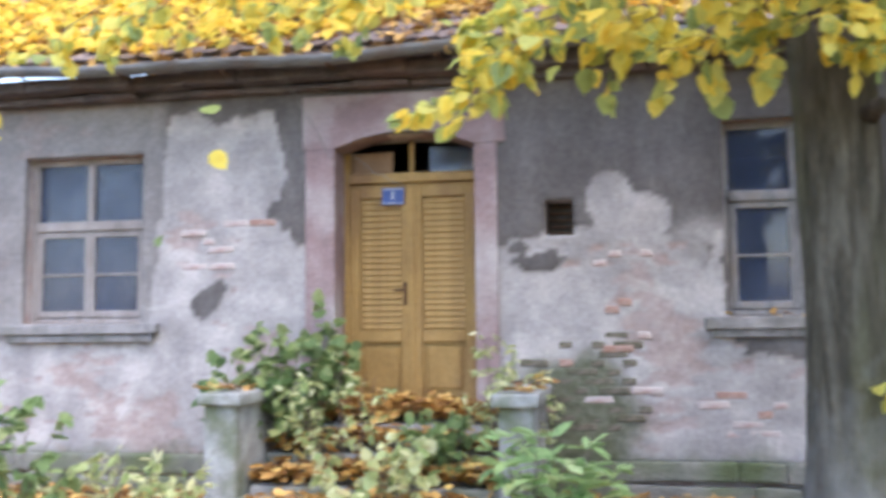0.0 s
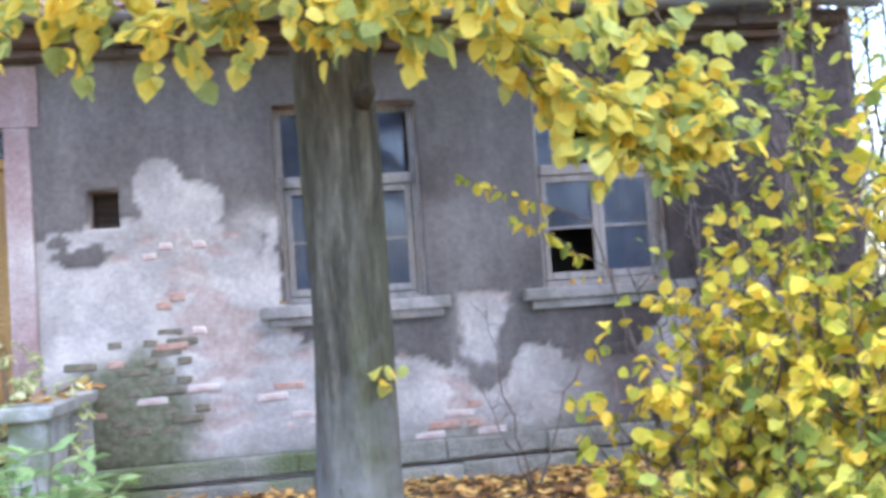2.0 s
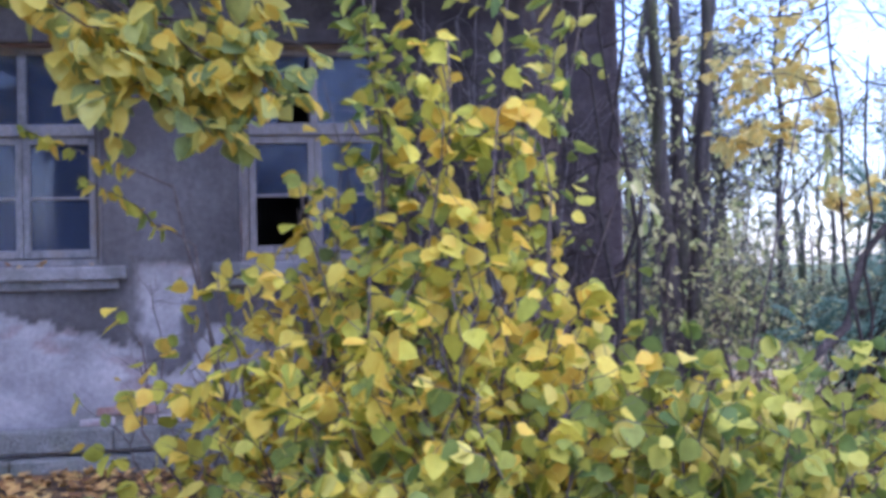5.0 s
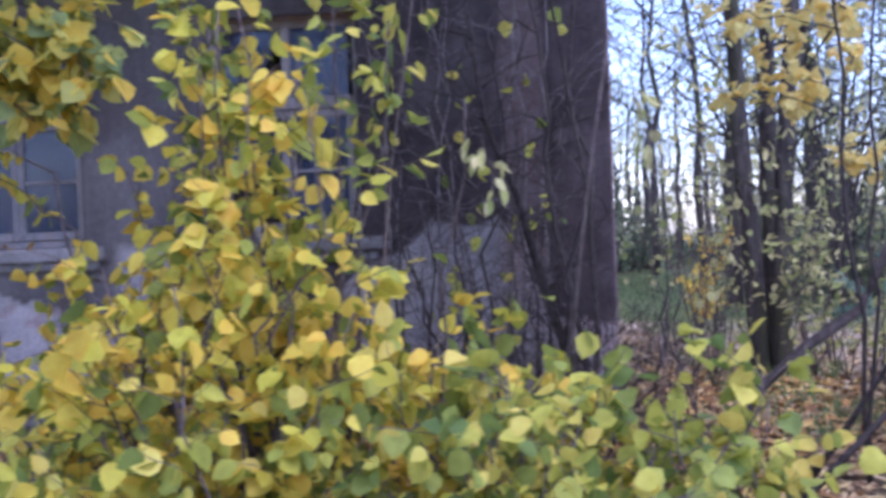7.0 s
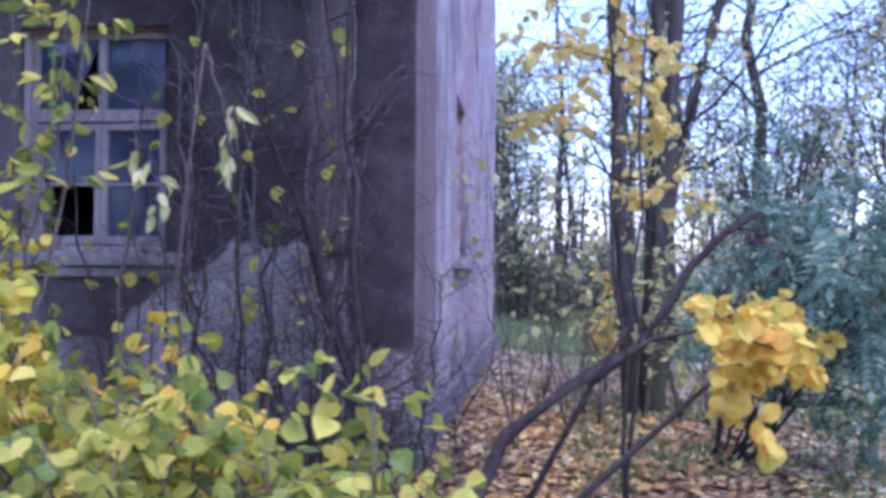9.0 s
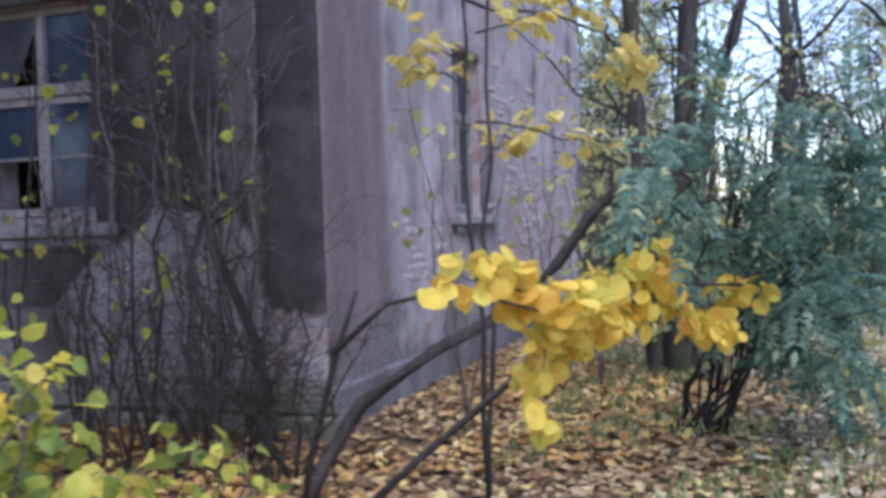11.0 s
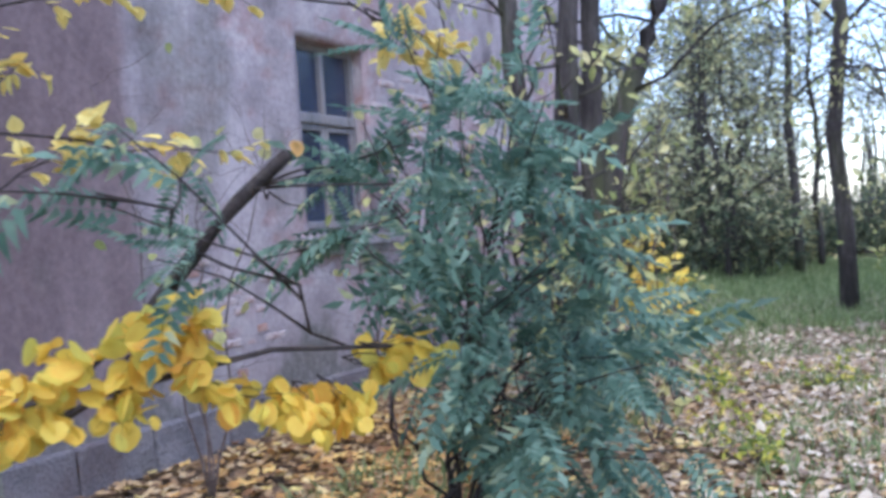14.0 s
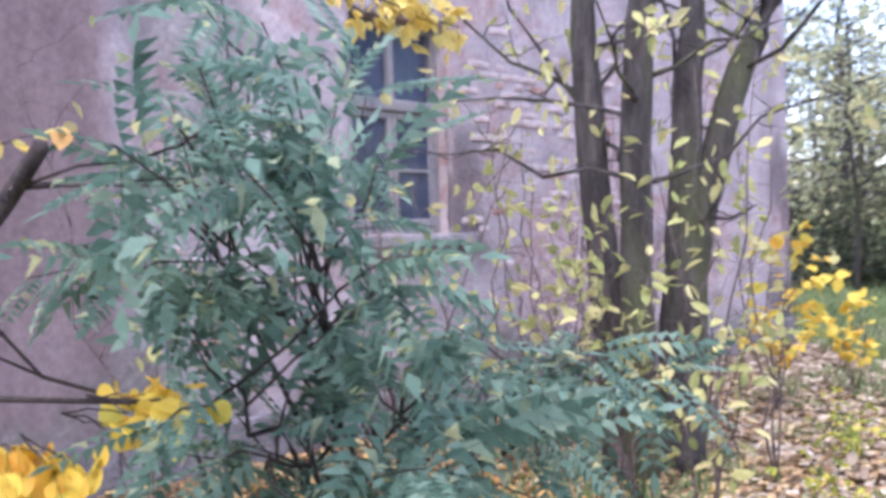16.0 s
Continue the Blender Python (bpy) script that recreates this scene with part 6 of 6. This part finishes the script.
def build_woods():
    kinds = [wood_tree(11, 11, 0.14, L_FAR, 3), wood_tree(12, 13, 0.17, L_FAR, 2), wood_tree(13, 9, 0.09, L_FAR, 7, 0.2), wood_tree(14, 12, 0.12, L_FAR, 1, 0.3), wood_tree(15, 7, 0.06, L_FAR, 7, 0.15, 0.12)]
    spots = [(10.55, 11.3, 1, 1.0), (12.6, 13.5, 3, 0.95), (14.5, 11.5, 2, 0.9), (11.4, 19.0, 0, 1), (15.0, 15.5, 1, 1)]
    random.seed(5)
    for i in range(30):
        x, y = R(8, 40), R(22, 48)
        if 5 < x < 13 and y < 24:
            continue
        spots.append((x, y, random.randrange(5), R(0.8, 1.25)))
    for i in range(8):
        spots.append((R(17, 28), R(4, 18), random.randrange(5), R(0.75, 1.15)))
    for i in range(32):
        spots.append((R(-9, 7.5), R(22, 40), random.choice((2, 3, 4, 4, 2)), R(0.7, 1.1)))
    for i in range(10):
        spots.append((R(1, 9), R(18.5, 26), random.choice((0, 2, 2, 4)), R(0.7, 1.0)))
    for i in range(9):
        spots.append((R(17, 27), R(-14, 3), random.choice((0, 1, 2)), R(0.9, 1.2)))
    # unseen trees behind the camera, added to darken the window reflections
    for i in range(7):
        spots.append((R(-14, 24), R(-34, -20), random.randrange(4), R(0.8, 1.2)))
    for i, (x, y, k, s) in enumerate(spots):
        m = pose(x, y, 0, 0, 0, R(0, 360)) @ Matrix.Diagonal((s, s, s, 1))
        if i < 5:
            kinds[i].matrix_world = pose(*spots[i][:2], 0, 0, 0, R(0, 360))
        else:
            o = copy_thing(kinds[k], pose(x, y, 0, 0, 0, R(0, 360)))
            o.scale = (s, s, s)
    th = [thicket(21, 1.3, 1.8, 34, L_THICK, 0.12, "dark green thicket bush at the wood's edge"), thicket(22, 1.4, 2.4, 34, L_FAR, 0.12, "yellowing thicket bush at the wood's edge"), thicket(23, 1.5, 1.4, 30, L_THICK, 0.13, "low dark bramble thicket")]
    places = [(12.9, 12.0, 0, 1.0), (13.8, 10.5, 1, 1.0), (14.0, 8.0, 2, 0.7)]
    for i in range(46):
        x, y = R(-6, 34), R(24, 36)
        if 4 < x < 12 and y < 27:
            continue
        places.append((x, y, random.randrange(3), R(0.8, 1.7)))
    for i in range(7):
        places.append((R(15, 22), R(3, 17), random.randrange(3), R(0.5, 0.8)))
    for i in range(8):
        places.append((R(0, 9.5), R(18, 24), random.choice((0, 1, 1)), R(1.1, 1.9)))
    # unseen row behind the camera, added so that the panes reflect something dark
    for i in range(22):
        places.append((-12 + 1.4 * i + R(-0.5, 0.5), R(-21, -15), random.choice((0, 1)), R(1.3, 1.9)))
    for i, (x, y, k, s) in enumerate(places):
        if i < 3:
            th[i].matrix_world = pose(x, y, 0, 0, 0, R(0, 360))
        else:
            o = copy_thing(th[k], pose(x, y, 0, 0, 0, R(0, 360)))
            o.scale = (s, s, s)
    # leafy young trees that close the meadow, and bowed bare ones beside it
    leafy = leafy_tree(31)
    first = True
    for x, y, s in ((7.7, 17.5, 0.9), (5.6, 16.8, 0.85), (3.6, 18.5, 1.0), (1.6, 19.5, 1.1), (6.4, 22.0, 1.2)):
        m = pose(x, y, 0, 0, 0, R(0, 360))
        o = leafy if first else copy_thing(leafy, m)
        first = False
        o.matrix_world = m
        o.scale = (s, s, s)
    bowed = bowed_tree(37)
    first = True
    for x, y, s, a in ((12.1, 10.2, 0.9, 20), (13.4, 14.0, 1.1, 150), (11.6, 8.6, 0.75, 260)):
        m = pose(x, y, 0, 0, 0, a)
        o = bowed if first else copy_thing(bowed, m)
        first = False
        o.matrix_world = m
        o.scale = (s, s, s)
    # far belt of woods, too far to tell trees apart
    wd, lv = Wood(4), Leaves()
    random.seed(8)
    for i in range(500):
        a = R(0, 6.28)
        d = R(52, 75)
        x, y, h = 6 + d * math.cos(a), 5 + d * math.sin(a), R(6, 11)
        wd.limb(wander((x, y, -0.2), (x + R(-1, 1), y + R(-1, 1), h), 4, 0.03), R(0.1, 0.25), 0.03, 4)
        n = 14
        pl = np.column_stack([rng.normal(x, 1.6, n), rng.normal(y, 1.6, n), np.abs(rng.normal(h * 0.3, h * 0.25, n))])
        lv.add(LEAF_OVAL, pl, rng.normal(0, 1, (n, 3)), 0.7, 0.2)
    b = thing("far_woods", (0, 0, 0), "distant grey-brown autumn woods beyond the meadow", "woods", kind="stuff")
    part("trunks", wd.mesh("trunks", M_BARK_DARK), None, b)
    part("foliage", lv.mesh("foliage", L_FAR), None, b)


# ---- fallen leaves and grass ----
def build_litter():
    def strew(name, n, box4, leafm, size, label, test=None, lift=0.0, dens=None):
        x = rng.uniform(box4[0], box4[1], n)
        y = rng.uniform(box4[2], box4[3], n)
        pts = []
        for a, b in zip(x, y):
            if test and not test(a, b):
                continue
            # the cover thins out towards its edges, but not along the house
            edge = min(a - box4[0] if box4[0] != 7.45 else 9.0, box4[1] - a, b - box4[2], box4[3] - b if box4[3] > 0 else 9.0)
            if edge + 0.9 * fbm(a, b, 12, 0.9) < 1.6 * rng.uniform(0, 1):
                continue
            if a < XC + 0.05 and -0.1 < b < YB:
                continue
            pts.append((a, b, ground_height(a, b) + 0.012 + lift + rng.uniform(0, 0.03)))
        lv = Leaves()
        p = np.array(pts)
        hd = rng.normal(0, 1, (len(p), 3))
        hd[:, 2] = 0
        lv.add(LEAF_DRY, p, hd, size, 0.0, 0.72, 0.3)
        tagged(new(name, lv.mesh(name, leafm)), label, "leaves", kind="stuff")
    ok = lambda a, b: not (abs(a) < 1.25 and b > -1.5)
    strew("fallen_leaves", 18000, (-5, 8.8, -4.0, -0.08), L_DRYRED, 0.08, "rust and tan fallen leaves along the house", ok)
    strew("fallen_leaves", 31000, (7.45, 14.3, -5.8, 7.3), L_DRY, 0.07, "tan fallen leaves beside the gable")
    strew("fallen_leaves", 22000, (7.45, 14.8, 3.2, 14.8), L_PALEDRY, 0.075, "bleached fallen leaves towards the meadow")
    strew("fallen_leaves", 23000, (9.6, 15.8, -4.8, 7.8), L_PALEDRY, 0.08, "bleached fallen leaves in thin grass", None, 0.01)
    strew("fallen_leaves", 7000, (-6, 15, -10, -2.2), L_DRY, 0.085, "tan fallen leaves on the path")
    strew("fallen_leaves", 2500, (7.5, 10.2, -1, 4), L_DRYRED, 0.09, "rust fallen leaves under the robinia", None, 0.02)
    # on the steps and caps
    lv = Leaves()
    p = []
    for _ in range(3400):
        a, b = R(-0.9, 0.9), R(-1.5, 0.26)
        i = max(0, min(3, int((b + 1.5) / 0.36)))
        z = 0.185 * (i + 1) - 0.005 + abs(rng.normal(0, 0.05)) + 0.07 * (1 - abs(a))
        p.append((a, b, z))
    for _ in range(1500):
        a, b = R(-1.4, 1.4), R(-2.6, -1.3)
        p.append((a, b, 0.02 + 0.16 * max(0, (b + 2.6) / 1.3) * R(0.4, 1)))
    for s in (-1, 1):
        for _ in range(26):
            p.append((1.05 * s + R(-0.14, 0.14), R(-1.35, -0.1), 1.03 + R(0, 0.03)))
    p = np.array(p)
    hd = rng.normal(0, 1, (len(p), 3))
    hd[:, 2] *= 0.2
    lv.add(LEAF_DRY, p, hd, 0.1, 0.0, 0.6, 0.3)
    tagged(new("step_leaves", lv.mesh("step_leaves", L_DRYRED)), "deep drift of rust leaves on the steps", "leaves", kind="stuff")
    # on the roof and in the gutter
    lv, lb = Leaves(), Leaves()
    for lvx, n, zz in ((lb, 3600, 0.0), (lv, 2400, 0.03)):
        x = rng.uniform(-4.8, 2.4, n)
        s = rng.uniform(0, 1, n) ** 0.8 * 1.5
        if lvx is lv:
            keep = (s > 0.35 + 0.25 * np.sin(x * 2.1)) | (x < -1.2)
            x, s = x[keep], s[keep]
        y = -0.42 + s * math.cos(math.atan(PITCH))
        z = EAVES + 0.13 + zz + s * math.sin(math.atan(PITCH)) + rng.uniform(0, 0.05, len(s))
        hd = rng.normal(0, 1, (len(x), 3))
        hd[:, 2] = hd[:, 1] * PITCH
        lvx.add(LEAF_DRY if lvx is lb else LEAF_HEART, np.column_stack([x, y, z]), hd, 0.1 if lvx is lb else 0.13, 0.05, 0.3, 0.3)
    x = rng.uniform(-4.8, 3, 260)
    lb.add(LEAF_DRY, np.column_stack([x, rng.uniform(-0.55, -0.45, 260), np.full(260, EAVES + 0.03)]), rng.normal(0, 1, (260, 3)), 0.09, 0.0, 0.4)
    tagged(new("roof_leaves", lb.mesh("roof_leaves", L_DRYRED)), "brown leaves caught on the roof tiles", "leaves", kind="stuff")
    tagged(new("roof_leaves", lv.mesh("roof_leaves", L_GOLD)), "fresh yellow leaves lying on the roof", "leaves", kind="stuff")
    # grass
    lv = Leaves()
    n = 60000
    x, y = rng.uniform(3, 18, n), 9 + 16 * rng.uniform(0, 1, n) ** 1.4
    p = np.array([(a, b, ground_height(a, b)) for a, b in zip(x, y) if is_meadow(a, b)])
    lv.add(BLADE, p, np.tile([0, 0, 1.4], (len(p), 1)), 0.16, 0.0)
    n = 26000
    x, y = rng.uniform(8.5, 14, n), rng.uniform(-5, 9, n)
    q = np.array([(a, b, ground_height(a, b)) for a, b in zip(x, y) if fbm(a, b, 7, 0.8) > 0.1 or a > 11.4 + 0.5 * fbm(a, b, 8, 1.1)])
    lv.add(BLADE, q, np.tile([0, 0, 1.2], (len(q), 1)), 0.12, 0.0)
    tagged(new("grass", lv.mesh("grass", L_GRASS)), "short green meadow grass with leaves in it", "grass", kind="stuff")


build_door_plants()
build_corner()
build_gable_plants()
build_woods()
build_litter()


# ---- bricks that show where the plaster has come away ----
def build_bricks():
    wf, wg = bpy.data.objects["wall_front"], bpy.data.objects["wall_gable"]

    def brick_mesh(w, h, d, seed, material):
        random.seed(seed)
        bm = box(-w / 2, w / 2, -d / 2, d / 2, -h / 2, h / 2, 0.008, 1, jitter=0.006)
        me = bpy.data.meshes.new("brick")
        bm.to_mesh(me)
        bm.free()
        me.materials.append(material)
        return me
    kinds = {}
    for key, m in (("red", M_BRICK), ("grey", M_BRICK_GREY), ("moss", M_BRICK_MOSS)):
        kinds[key] = [brick_mesh(0.235, 0.058, 0.03, 31 + i, m) for i in range(3)] + [brick_mesh(0.11, 0.056, 0.03, 41 + i, m) for i in range(2)]
    random.seed(77)

    def lay(parent, a0, a1, z0, z1, chance, mix, at):
        z = z0
        row = 0
        while z < z1:
            a = a0 + (0.125 if row % 2 else 0)
            while a < a1:
                k = random.choices(("red", "grey", "moss"), mix)[0]
                edge = 1 - max(abs((a - (a0 + a1) / 2) / ((a1 - a0) / 2)), abs((z - (z0 + z1) / 2) / ((z1 - z0) / 2))) ** 2
                if random.random() < chance * (0.35 + edge):
                    ob = part("brick", random.choice(kinds[k]), None, parent)
                    ob.matrix_local = at(a + R(-0.01, 0.01), z, R(-0.006, 0.004))
                a += 0.25
            z += 0.073
            row += 1
    front = lambda a, z, d: pose(a, 0.011 + d, z, 0, R(-1.2, 1.2), 0)
    gable = lambda a, z, d: pose(-0.012 - d, a, z, R(-1.2, 1.2), 0, 90)
    lay(wf, 0.95, 2.0, 0.52, 1.4, 0.75, (0.08, 0.08, 0.9), front)
    lay(wf, 2.35, 3.0, 0.48, 0.98, 0.42, (0.35, 0.8, 0.1), front)
    lay(wf, 1.35, 2.2, 1.98, 2.13, 0.5, (0.35, 0.7, 0), front)
    lay(wf, 3.4, 4.2, 0.45, 0.7, 0.4, (0.3, 0.7, 0.1), front)
    lay(wf, -2.0, -1.2, 1.95, 2.5, 0.25, (0.25, 0.8, 0), front)
    lay(wf, 7.1, 7.3, 0.5, 3.4, 0.5, (0.8, 0.3, 0.1), front)
    for a, z in ((1.74, 1.29), (1.8, 1.66), (1.7, 1.6)):
        ob = part("brick", kinds["red"][0 if z < 1.5 else 3], None, wf)
        ob.matrix_local = front(a, z, -0.006)
    lay(wg, 4.1, 6.4, 1.2, 3.3, 0.34, (0.08, 0.9, 0), gable)
    lay(wg, 1.5, 2.6, 0.6, 1.5, 0.35, (0.3, 0.9, 0.1), gable)


def build_small():
    # loose wire that hangs from the eaves beside the door
    for a, b, s in (((-0.95, -0.42, 3.62), (-0.62, -0.05, 2.9), 0.0), ((-0.55, 0.22, 3.02), (-0.05, 0.2, 2.7), -0.05)):
        w = Wood(5)
        w.limb(wander(a, b, 10, 0.04, s), 0.004, 0.004)
        me = w.mesh("loose_wire", M_SILL)
        tagged(new("loose_wire", me), "thin grey wire hanging beside the door", "wire")
    # leaves lying on the window sills
    for c in WIN[:2]:
        lv = Leaves()
        n = 14
        p = np.column_stack([rng.uniform(c[0], c[1], n), rng.uniform(-0.07, 0.06, n), np.full(n, c[2] + 0.004)])
        lv.add(LEAF_DRY, p, rng.normal(0, 1, (n, 3)) * [1, 1, 0.1], 0.06, 0, 0.7)
        tagged(new("sill_leaves", lv.mesh("sill_leaves", L_DRYRED)), "dry leaves lying on the window sill", "leaves", kind="stuff")


build_bricks()
build_small()
